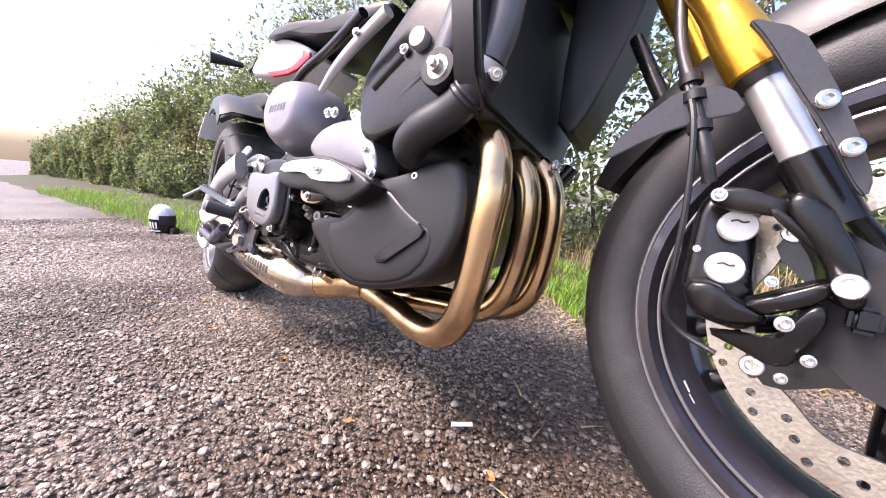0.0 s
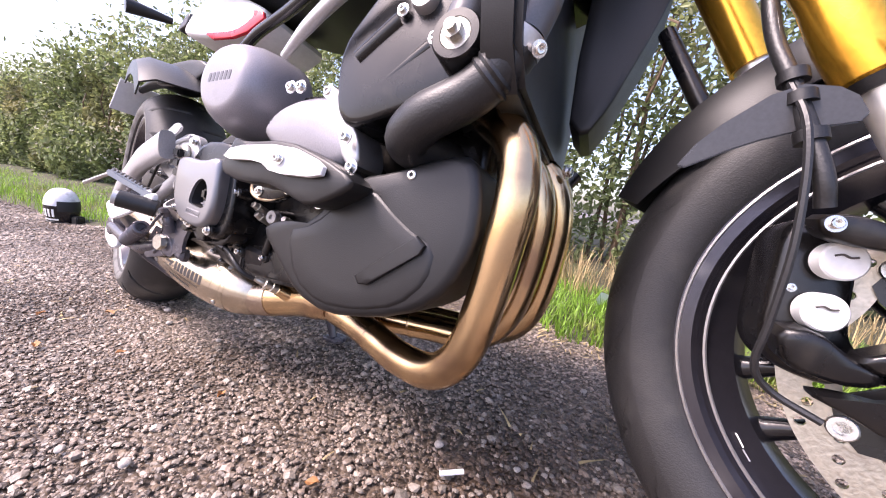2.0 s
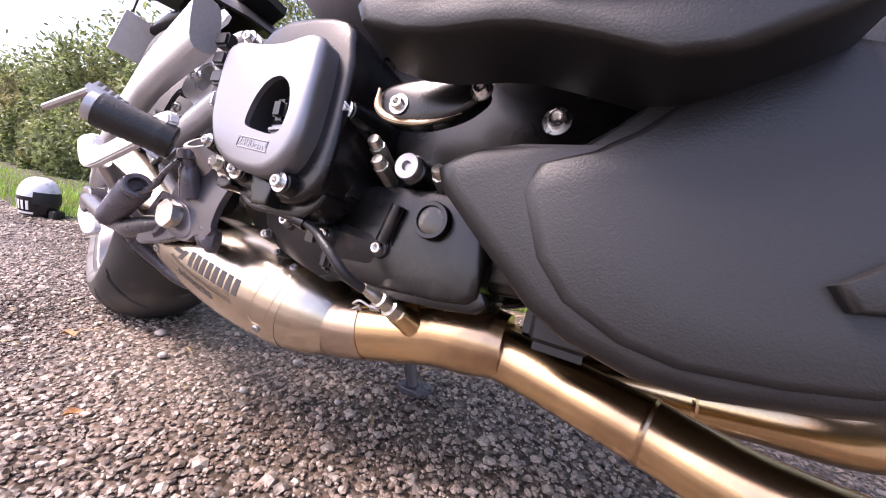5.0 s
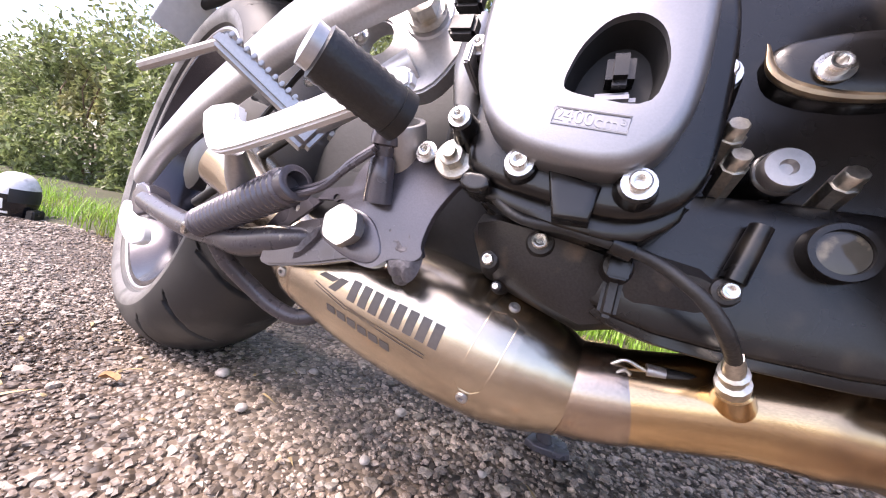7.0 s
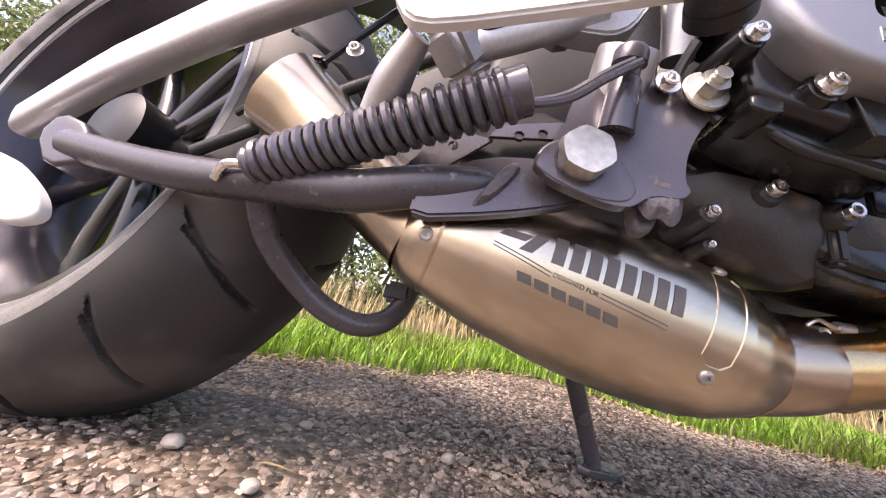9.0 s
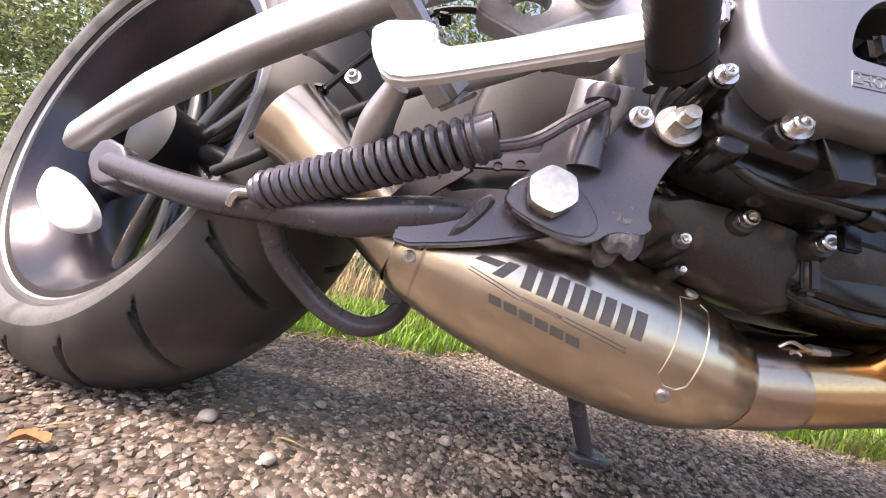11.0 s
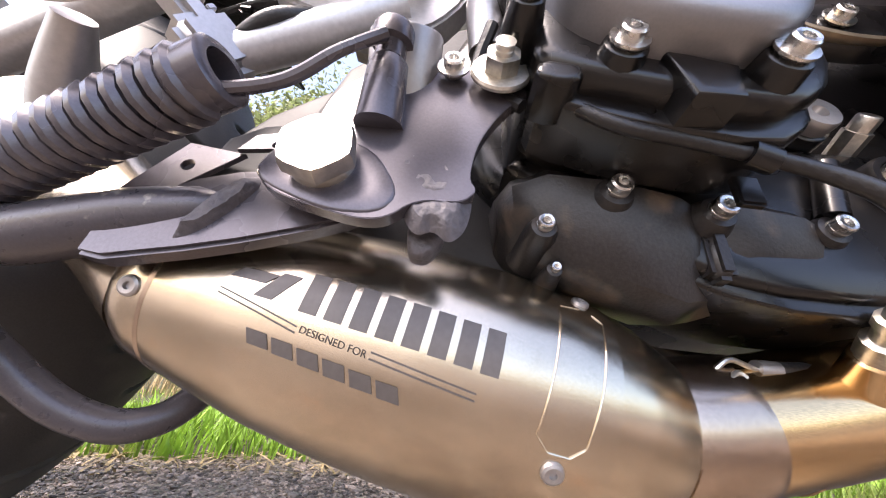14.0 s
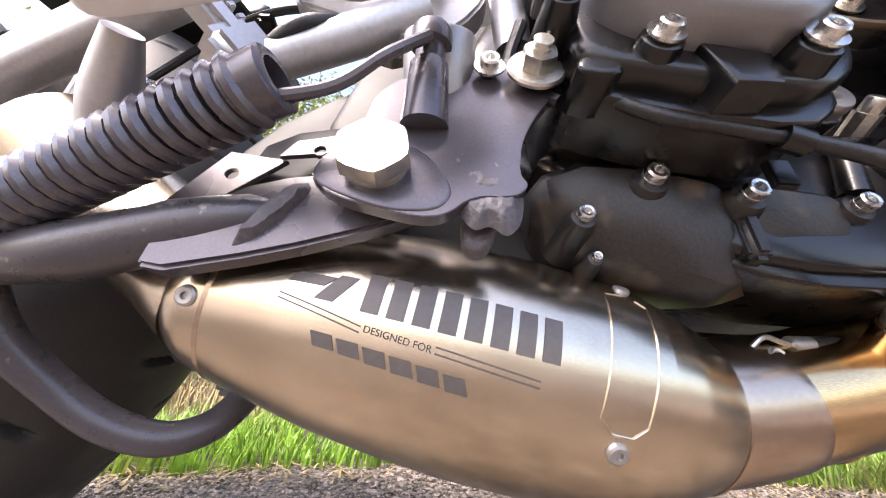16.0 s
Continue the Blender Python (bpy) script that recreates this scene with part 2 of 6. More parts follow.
def block(size, m, bevel=0.003, seg=2, bm=None):
    own = bmesh.new()
    bmesh.ops.create_cube(own, size=1.0, matrix=Matrix.Diagonal((*size, 1)))
    if bevel:
        bmesh.ops.bevel(own, geom=own.edges[:], offset=bevel, segments=seg, affect="EDGES", clamp_overlap=True)
    own.transform(m)
    if bm is None:
        return own
    me = bpy.data.meshes.new("tmp")
    own.to_mesh(me)
    own.free()
    bm.from_mesh(me)
    bpy.data.meshes.remove(me)
    return bm


def socket_bolt_mesh(r=0.0055, h=0.006, flange=1.55):
    """A cap screw with a hexagonal recess, on a washer face."""
    bm = bmesh.new()
    seg = 18
    prof = [(-0.004, r * 0.8), (0.0, r * flange), (0.0012, r * flange), (0.0014, r), (h * 0.85, r), (h, r * 0.85), (h, r * 0.52)]
    loops = [[Vector((q * math.cos(2 * math.pi * i / seg), q * math.sin(2 * math.pi * i / seg), d)) for i in range(seg)] for d, q in prof]
    hexr = [r * 0.52 / max(abs(math.cos(((2 * math.pi * i / seg + math.pi / 6) % (math.pi / 3)) - math.pi / 6)), 0.5) * 0.9 for i in range(seg)]
    for d in (h * 0.98, h * 0.35):
        loops.append([Vector((q * math.cos(2 * math.pi * i / seg), q * math.sin(2 * math.pi * i / seg), d)) for i, q in enumerate(hexr)])
    rings(bm, loops)
    return bm


def hex_bolt_mesh(af=0.012, h=0.008, flange=1.3, stud=0.0):
    """A hexagon head with chamfered corners on a flange, with a threaded end where there is one."""
    bm = bmesh.new()
    r = af / math.sqrt(3)
    seg = 24
    def hexagon(k, d):
        out = []
        for i in range(seg):
            a = 2 * math.pi * i / seg
            q = af / 2 / math.cos(((a + math.pi / 6) % (math.pi / 3)) - math.pi / 6)
            out.append(Vector((min(q, r * k) * math.cos(a), min(q, r * k) * math.sin(a), d)))
        return out
    def circle(q, d):
        return [Vector((q * math.cos(2 * math.pi * i / seg), q * math.sin(2 * math.pi * i / seg), d)) for i in range(seg)]
    loops = [circle(r * 0.8, -0.004), circle(r * flange, 0), circle(r * flange, 0.0012), circle(r * flange * 0.94, 0.0022), hexagon(1.0, 0.0024), hexagon(1.0, h * 0.86), hexagon(0.94, h)]
    if stud:
        loops.append(circle(af * 0.31, h))
        k = int(stud / 0.0011)
        for i in range(k):
            loops.append(circle(af * (0.31 if i % 2 else 0.275), h + stud * (i + 1) / k))
    else:
        loops.append(hexagon(0.80, h * 1.0))
    rings(bm, loops)
    return bm


SHARED = {}


def mesh_once(key, make, mat):
    if key not in SHARED:
        bm = make()
        bmesh.ops.recalc_face_normals(bm, faces=bm.faces[:])
        me = bpy.data.meshes.new(key)
        bm.to_mesh(me)
        bm.free()
        for p in me.polygons:
            p.use_smooth = True
        me.set_sharp_from_angle(angle=radians(35))
        me.materials.append(mat)
        SHARED[key] = me
    return SHARED[key]


def bolt(at, parent, kind="cap", normal=RT, size=1.0, label="", turn=0.0, name="bolt"):
    make = {"cap": (lambda: socket_bolt_mesh(), "steel"), "hex": (lambda: hex_bolt_mesh(), "zinc"), "pivot": (lambda: hex_bolt_mesh(0.012, 0.0056, 0.84), "zinc"), "nut": (lambda: hex_bolt_mesh(0.013, 0.009, 1.65, 0.0045), "zinc"),
            "plain": (lambda: socket_bolt_mesh(0.0048, 0.0055, 1.03), "steel"), "pan": (lambda: socket_bolt_mesh(0.0065, 0.0035, 1.05), "steel"), "rivet": (lambda: lathe([(-0.002, 0.004), (0, 0.005), (0.0016, 0.0046), (0.0022, 0.0035), (0.0020, 0.0018), (0.0004, 0.0016)], Matrix()), "alu")}[kind]
    me = mesh_once("bolt_" + kind, make[0], M[make[1]])
    ob = link(name, me, None, parent, label)
    ob.matrix_basis = axes(at, normal) @ pose(0, 0, 0, 0, 0, turn) @ Matrix.Scale(size, 4)
    return ob


def bars(rows, m, thick=0.0004):
    """Plain printed bars: (x, y, width, height, shear)."""
    bm = bmesh.new()
    for x, y, w, h, s in rows:
        q = [(x, y), (x + w, y), (x + w + s, y + h), (x + s, y + h)]
        a = [bm.verts.new(m(u, v, 0.0002)) for u, v in q]
        b = [bm.verts.new(m(u, v, 0.0002 + thick)) for u, v in q]
        bm.faces.new(b)
        for i in range(4):
            j = (i + 1) % 4
            bm.faces.new((a[i], a[j], b[j], b[i]))
    return bm


def lettering(name, body, size, place, mat, parent, label=""):
    """Raised letters of the built-in font; place maps (x, y, height) into the world."""
    cu = bpy.data.curves.new(name, "FONT")
    cu.body, cu.size, cu.extrude = body, size, 0.0003
    cu.align_x, cu.align_y = "CENTER", "CENTER"
    ob = new("lettering_source", cu)
    me = bpy.data.meshes.new_from_object(ob.evaluated_get(bpy.context.evaluated_depsgraph_get()))
    bpy.data.objects.remove(ob)
    bpy.data.curves.remove(cu)
    me.name = name
    me.materials.clear()
    for v in me.vertices:
        v.co = place(v.co.x, v.co.y, v.co.z)
    return link(name, me, mat, parent, label)


# ---------------------------------------------------------------- the ground
def ground_material():
    m = bpy.data.materials.new("wet_gravel_lane")
    m.use_nodes = True
    n, l = m.node_tree.nodes, m.node_tree.links
    b = n["Principled BSDF"]
    tc = n.new("ShaderNodeTexCoord")
    vor = n.new("ShaderNodeTexVoronoi")
    vor.inputs["Scale"].default_value = 130
    vor2 = n.new("ShaderNodeTexVoronoi")
    vor2.inputs["Scale"].default_value = 55
    big = n.new("ShaderNodeTexNoise")
    big.inputs["Scale"].default_value, big.inputs["Detail"].default_value = 1.3, 7
    for q in (vor, vor2, big):
        l.new(tc.outputs["Object"], q.inputs["Vector"])
    r1 = n.new("ShaderNodeValToRGB")
    r1.color_ramp.elements[0].color, r1.color_ramp.elements[1].color = (0.05, 0.040, 0.032, 1), (0.235, 0.195, 0.158, 1)
    sep = n.new("ShaderNodeSeparateColor")
    l.new(vor.outputs["Color"], sep.inputs["Color"])
    l.new(sep.outputs["Red"], r1.inputs["Fac"])
    r2 = n.new("ShaderNodeValToRGB")
    r2.color_ramp.elements[0].position, r2.color_ramp.elements[1].position = 0.45, 0.66
    r2.color_ramp.elements[0].color, r2.color_ramp.elements[1].color = (1.0, 0.97, 0.93, 1), (0.46, 0.36, 0.28, 1)
    l.new(big.outputs["Fac"], r2.inputs["Fac"])
    mix = n.new("ShaderNodeMix")
    mix.data_type, mix.blend_type = "RGBA", "MULTIPLY"
    mix.inputs["Factor"].default_value = 0.9
    l.new(r1.outputs["Color"], mix.inputs["A"])
    l.new(r2.outputs["Color"], mix.inputs["B"])
    l.new(mix.outputs["Result"], b.inputs["Base Color"])
    rr = n.new("ShaderNodeMapRange")
    rr.inputs["To Min"].default_value, rr.inputs["To Max"].default_value = 0.70, 0.28
    l.new(big.outputs["Fac"], rr.inputs["Value"])
    l.new(rr.outputs["Result"], b.inputs["Roughness"])
    bp = n.new("ShaderNodeBump")
    bp.inputs["Strength"].default_value, bp.inputs["Distance"].default_value = 0.9, 0.004
    bp2 = n.new("ShaderNodeBump")
    bp2.inputs["Strength"].default_value, bp2.inputs["Distance"].default_value = 0.7, 0.006
    inv = n.new("ShaderNodeMath")
    inv.operation, inv.inputs[0].default_value = "SUBTRACT", 1.0
    l.new(vor.outputs["Distance"], inv.inputs[1])
    l.new(inv.outputs["Value"], bp.inputs["Height"])
    l.new(vor2.outputs["Distance"], bp2.inputs["Height"])
    l.new(bp2.outputs["Normal"], bp.inputs["Normal"])
    l.new(bp.outputs["Normal"], b.inputs["Normal"])
    return m


M["lane"] = ground_material()
M["pebble"] = material("grey_chippings", (0.245, 0.198, 0.160), 0.40, 0.0, 0.4, 300, 0.35, spread=0.2, island=0.7, second=(0.085, 0.060, 0.043), second_at=0.47, second_scale=1.3)
M["pale_chips"] = material("pale_chippings", (0.235, 0.20, 0.165), 0.5, 0.0, 0.4, 300, 0.25, island=0.5)
M["soil"] = material("mossy_verge_soil", (0.05, 0.048, 0.025), 0.9, 0.0, 0.6, 60, 0.5, second=(0.04, 0.07, 0.015), second_scale=5)
M["blade"] = material("grass_blade", (0.20, 0.36, 0.04), 0.5, 0.0, 0.0, 10, 0.3, island=0.45, thin=0.4, second=(0.21, 0.22, 0.06), second_at=0.52, second_scale=4)
M["straw"] = material("dry_straw", (0.34, 0.26, 0.13), 0.7, 0.0, 0.0, 30, 0.3, island=0.4)
M["leaf"] = material("hedge_leaf", (0.175, 0.215, 0.085), 0.42, 0.0, 0.0, 10, 0.3, island=0.55, thin=0.48, second=(0.23, 0.21, 0.09), second_at=0.55, second_scale=1.5)
M["twig"] = material("brown_twig", (0.12, 0.08, 0.05), 0.8, 0.0, 0.3, 80, 0.3)


def raw(name, verts, faces, mat, label, category, kind, smooth=False):
    me = bpy.data.meshes.new(name)
    me.from_pydata(verts, [], faces)
    me.materials.append(mat)
    if smooth:
        for p in me.polygons:
            p.use_smooth = True
    return tagged(new(name, me), label, category, "", kind)


def fall(x):
    """The lane runs level under the machine and falls away gently behind it."""
    return -0.075 * np.clip(0.3 - np.asarray(x, float), 0, 2.8) - 0.03 * np.clip(-2.5 - np.asarray(x, float), 0, None)


# one sheet to the horizon, finer and gently uneven round the machine
xs = sorted({-400.0, -150.0, -60.0, -30.0, -15.0, -8.0, *np.linspace(-4, 3, 71).tolist(), 5.0, 10.0, 25.0, 60.0, 150.0, 400.0})
ys = sorted({-400.0, -150.0, -60.0, -30.0, -12.0, -5.0, -2.5, *np.linspace(-1.5, 1.0, 36).tolist(), 2.0, 4.0, 10.0, 30.0, 150.0, 400.0})
gv = [(x, y, float(fall(x)) - 0.004 + (0.006 * noise.noise((x * 1.7, y * 1.7, 0)) if -4 <= x <= 3 and -1.5 <= y <= 1.0 else 0.0)) for x in xs for y in ys]
gf = [(i * len(ys) + j, (i + 1) * len(ys) + j, (i + 1) * len(ys) + j + 1, i * len(ys) + j + 1) for i in range(len(xs) - 1) for j in range(len(ys) - 1)]
raw("ground", gv, gf, M["lane"], "wet grey-brown gravel lane with fine chippings", "ground", "structure", True)


def pebbles(name, count, x0, x1, y0, y1, size, seed, label, mat="pebble"):
    """Chippings half sunk into the lane: uneven twelve-sided lumps."""
    rng = np.random.default_rng(seed)
    base = np.array([(1, 1, 1), (1, 1, -1), (1, -1, 1), (1, -1, -1), (-1, 1, 1), (-1, 1, -1), (-1, -1, 1), (-1, -1, -1)], float) * 0.6
    base = np.vstack([base, [(1.05, 0, 0), (-1.05, 0, 0), (0, 1.05, 0), (0, -1.05, 0), (0, 0, 1.0)]])
    quads = [(8, 0, 2), (8, 2, 3), (8, 3, 1), (8, 1, 0), (9, 6, 4), (9, 7, 6), (9, 5, 7), (9, 4, 5), (10, 4, 0), (10, 0, 1), (10, 1, 5), (10, 5, 4),
             (11, 2, 6), (11, 3, 2), (11, 7, 3), (11, 6, 7), (12, 0, 4), (12, 4, 6), (12, 6, 2), (12, 2, 0)]
    v = base[None] * (1 + rng.uniform(-0.3, 0.3, (count, 13, 1)))
    s = size * rng.lognormal(0, 0.42, (count, 1, 1)).clip(0.45, 2.6)
    v = v * s * rng.uniform(0.75, 1.25, (count, 1, 3)) * np.array([1, 1, 0.62])
    a = rng.uniform(0, 2 * np.pi, count)
    ca, sa = np.cos(a)[:, None], np.sin(a)[:, None]
    x, y = v[..., 0] * ca - v[..., 1] * sa, v[..., 0] * sa + v[..., 1] * ca
    px, py = rng.uniform(x0, x1, count), rng.uniform(y0, y1, count)
    z = v[..., 2] - 0.002 + s[:, 0] * 0.12 + fall(px)[:, None]
    verts = np.stack([x + px[:, None], y + py[:, None], z], -1).reshape(-1, 3)
    faces = (np.array(quads)[None] + 13 * np.arange(count)[:, None, None]).reshape(-1, 3)
    raw(name, verts.tolist(), faces.tolist(), M[mat], label, "gravel", "stuff")


pebbles("gravel", 105000, -0.75, 1.75, -0.62, 0.80, 0.0021, 3, "loose grey and brown stone chippings on the lane")
pebbles("gravel", 26000, -3.2, -0.75, -1.6, 0.70, 0.0040, 4, "loose grey stone chippings further along the lane")
pebbles("gravel", 6000, -0.75, 1.5, -0.62, 0.75, 0.0031, 5, "coarser pale stones lying on the lane", "pale_chips")


def verge_edge(x):
    """Where the gravel ends and the verge begins."""
    return float(np.interp(x, (-14, -3, -0.3, 0.1, 0.4, 0.6, 0.8, 0.95, 1.1, 1.3, 6), (0.45, 0.50, 0.44, 0.33, 0.43, 0.78, 0.90, 0.76, 0.57, 0.60, 0.9))) + 0.025 * math.sin(x * 4.1) + 0.015 * math.sin(x * 11.3)


def grass(name, count, x0, x1, y0, y1, height, seed, mat, label, lean=0.5, lie=0.0):
    rng = np.random.default_rng(seed)
    x = rng.uniform(x0, x1, count)
    y = np.array([verge_edge(float(a)) for a in x]) + y0 + (y1 - y0) * rng.uniform(0, 1, count) ** 0.9
    clump = np.array([noise.noise((float(a) * 3, float(b) * 3, 2)) for a, b in zip(x, y)])
    h = height * rng.uniform(0.45, 1.3, count) * (1 + 0.7 * clump)
    a = rng.uniform(0, 2 * np.pi, count)
    w = rng.uniform(0.0012, 0.0032, count)
    k = lean * rng.uniform(0.2, 1.2, count)
    dx, dy = np.cos(a), np.sin(a)
    verts = []
    for t, f in ((0, 1), (0.35, 0.9), (0.7, 0.6)):
        ox, oy, oz = dx * h * k * t * t, dy * h * k * t * t, h * (t - lie * t * 0.9)
        for sgn in (-1, 1):
            verts.append(np.stack([x + ox - dy * w * f * sgn, y + oy + dx * w * f * sgn, oz + 0.001], -1))
    verts.append(np.stack([x + dx * h * k, y + dy * h * k, h * (0.95 - lie * 0.85)], -1))
    verts = np.stack(verts, 1)
    verts[..., 2] += fall(x)[:, None]
    verts = verts.reshape(-1, 3)
    one = [(0, 1, 3), (0, 3, 2), (2, 3, 5), (2, 5, 4), (4, 5, 6)]
    faces = (np.array(one)[None] + 7 * np.arange(count)[:, None, None]).reshape(-1, 3)
    raw(name, verts.tolist(), faces.tolist(), mat, label, "grass", "stuff")


# verge: a low bank of soil with grass and straw on it
vx = np.linspace(-14, 6, 120)
vy = [0.0, 0.06, 0.16, 0.35, 0.7, 1.2, 2.5, 6.0]
vz = [-0.02, 0.006, 0.016, 0.03, 0.06, 0.12, 0.2, 0.25]
EDGE = [verge_edge(x) for x in vx]
raw("verge", [(x, e + b, c + float(fall(x)) + 0.015 * noise.noise((x * 4, b * 5, 1))) for x, e in zip(vx, EDGE) for b, c in zip(vy, vz)],
    [(i * 8 + j, (i + 1) * 8 + j, (i + 1) * 8 + j + 1, i * 8 + j + 1) for i in range(119) for j in range(7)], M["soil"], "mossy soil verge along the gravel lane", "verge", "structure", True)
grass("grass", 34000, -1.2, 2.2, 0.0, 0.95, 0.062, 11, M["blade"], "short bright green grass on the verge", 0.7)
grass("grass", 9000, -7.0, -1.2, 0.02, 0.95, 0.10, 12, M["blade"], "green roadside grass further along the lane", 0.6)
grass("grass", 3500, -0.6, 2.4, 0.45, 1.1, 0.20, 13, M["straw"], "tall dry brown grass stalks below the hedge", 0.35)
grass("straw", 1100, -1.0, 2.0, -0.09, 0.05, 0.06, 14, M["straw"], "pale dry straw at the edge of the gravel", 1.0, 0.9)
grass("straw", 130, -0.6, 1.6, -1.05, -0.05, 0.032, 15, M["straw"], "scattered pale straw bits on the gravel", 1.0, 0.97)


def hedge(name, x0, x1, count, leaf, seed, label, y_face=1.55, tall=2.35):
    rng = np.random.default_rng(seed)
    def top(x):
        return tall * float(np.interp(x, (-16, -10, -6.5, -4.5, -2.5, -1, 4), (0.42, 0.66, 0.80, 0.88, 0.98, 1.05, 1.15))) * (0.95 + 0.18 * noise.noise((x * 0.7, 3, 0)) + 0.10 * noise.noise((x * 2.3, 5, 0)))
    def face(x, z):
        return y_face + 0.28 * noise.noise((x * 1.1, z * 1.3, 7)) + 0.14 * noise.noise((x * 3.1, z * 3.0, 9)) - 0.10 * math.sin(min(z, 2) * 1.5)
    x = rng.uniform(x0, x1, count)
    u = rng.uniform(0, 1, count)
    depth = rng.exponential(0.16, count)
    z = np.array([0.03 + top(float(a)) * float(b) * (1 + 0.12 * float(c)) for a, b, c in zip(x, u, rng.normal(0, 1, count))])
    y = np.array([face(float(a), float(b)) for a, b in zip(x, z)]) + depth + np.where(u > 0.8, rng.uniform(0, 0.9, count), 0)
    keep = np.array([noise.noise((float(a) * 4, float(b) * 4, float(c) * 4)) for a, b, c in zip(x, y, z)]) > -0.42
    x, y, z = x[keep], y[keep], z[keep]
    n = len(x)
    s = leaf * rng.uniform(0.6, 1.5, n)
    d = rng.normal(0, 1, (n, 3))
    d[:, 1] -= 0.7
    d[:, 2] += 0.5
    d /= np.linalg.norm(d, axis=1)[:, None]
    e = np.cross(d, rng.normal(0, 1, (n, 3)))
    e /= np.linalg.norm(e, axis=1)[:, None]
    g = np.cross(d, e)
    c = np.stack([x, y, z + fall(x)], -1)
    shape = [(-1, 0, 0), (-0.35, 0.42, 0.06), (0.4, 0.40, 0.06), (1, 0, -0.1), (0.4, -0.40, 0.06), (-0.35, -0.42, 0.06)]
    verts = np.stack([c + s[:, None] * (a * e + b * g + h * d) for a, b, h in shape], 1).reshape(-1, 3)
    one = [(0, 1, 2), (0, 2, 3), (0, 3, 4), (0, 4, 5)]
    faces = (np.array(one)[None] + 6 * np.arange(n)[:, None, None]).reshape(-1, 3)
    raw(name, verts.tolist(), faces.tolist(), M["leaf"], label, "hedge", "stuff")
    # stems inside
    bm = bmesh.new()
    for _ in range(int((x1 - x0) * 7)):
        a = rng.uniform(x0, x1)
        h = top(a) * rng.uniform(0.6, 0.95)
        b = y_face + rng.uniform(0.05, 0.5)
        g = float(fall(a))
        pts = [(a, b, g), (a + rng.normal(0, 0.1), b + rng.normal(0, 0.08), g + h * 0.4), (a + rng.normal(0, 0.25), b + rng.normal(0, 0.15), g + h * 0.75), (a + rng.normal(0, 0.35), b + rng.normal(0, 0.2), g + h)]
        tube(pts, [0.014, 0.010, 0.006, 0.002], 5, 3, bm=bm)
    tagged(part("hedge_stems", bm, M["twig"], None), "thin brown stems inside the hedge", "hedge", "", "stuff")


hedge("hedge", -3.0, 3.6, 95000, 0.018, 21, "dense hedge of small green leaves behind the verge")
hedge("hedge", -16.0, -3.0, 78000, 0.031, 22, "long leafy hedge running away along the lane", 1.6, 2.2)


# ---------------------------------------------------------------- the motorcycle
bike = thing("motorcycle", (0.7, 0.0, 0.0), "black motorcycle with gold forks leaning on its side stand on gravel", "motorcycle")


def wheel_frame(c, yaw, lean):
    cy, sy = math.cos(yaw), math.sin(yaw)
    ahead, left = Vector((cy, sy, 0)), Vector((-sy, cy, 0))
    right = -left * math.cos(lean) + Vector((0, 0, 1)) * math.sin(lean)
    return axes(c, right, ahead)


def tyre_mesh(m, R, half, crown, bead, bead_half, grooves, n=600, deep=0.0045):
    """A tyre with real grooves: grooves = count round, slant, width, from, to."""
    count, slant, width, lo, hi = grooves
    sec = []
    for a in np.linspace(-80, 80, 79):
        q = radians(a)
        sec.append((half * math.sin(q) / math.sin(radians(80)), R - crown * (1 - math.cos(q)) / (1 - math.cos(radians(80))), q / radians(80)))
    top = R - crown
    tail = [(half + (bead_half - half) * b, top + (bead - top) * a) for a, b in ((0.25, 0.03), (0.50, 0.16), (0.75, 0.45), (0.92, 0.85), (1.0, 1.1))]
    sec = [(-w, r, None) for w, r in reversed(tail)] + sec + [(w, r, None) for w, r in tail]
    verts, faces = [], []
    k = len(sec)
    for i in range(n):
        t = i / n
        ct, st = math.cos(2 * math.pi * t), math.sin(2 * math.pi * t)
        for w, r, q in sec:
            if q is not None and lo < abs(q) < hi:
                ph = (t * count + slant * abs(q) ** 1.6 + (0.5 if q > 0 else 0)) % 1.0
                ph2 = (t * count + 0.45 + slant * 0.6 * abs(q)) % 1.0
                ends = min(1.0, (abs(q) - lo) / 0.08, (hi - abs(q)) / 0.08)
                cutin = max(0.0, min(1.0, min(ph, width - ph) / (0.42 * width)))
                if 0.42 < abs(q) < 0.80:
                    cutin = max(cutin, min(1.0, min(ph2, 0.7 * width - ph2) / (0.2 * width), (abs(q) - 0.42) / 0.06, (0.80 - abs(q)) / 0.06))
                r -= deep * cutin * ends
            verts.append(m @ Vector((r * ct, r * st, w)))
    for i in range(n):
        for j in range(k - 1):
            a, b = i * k + j, ((i + 1) % n) * k + j
            faces.append((a, b, b + 1, a + 1))
    bm = bmesh.new()
    vs = [bm.verts.new(v) for v in verts]
    for f in faces:
        bm.faces.new([vs[i] for i in f])
    return bm


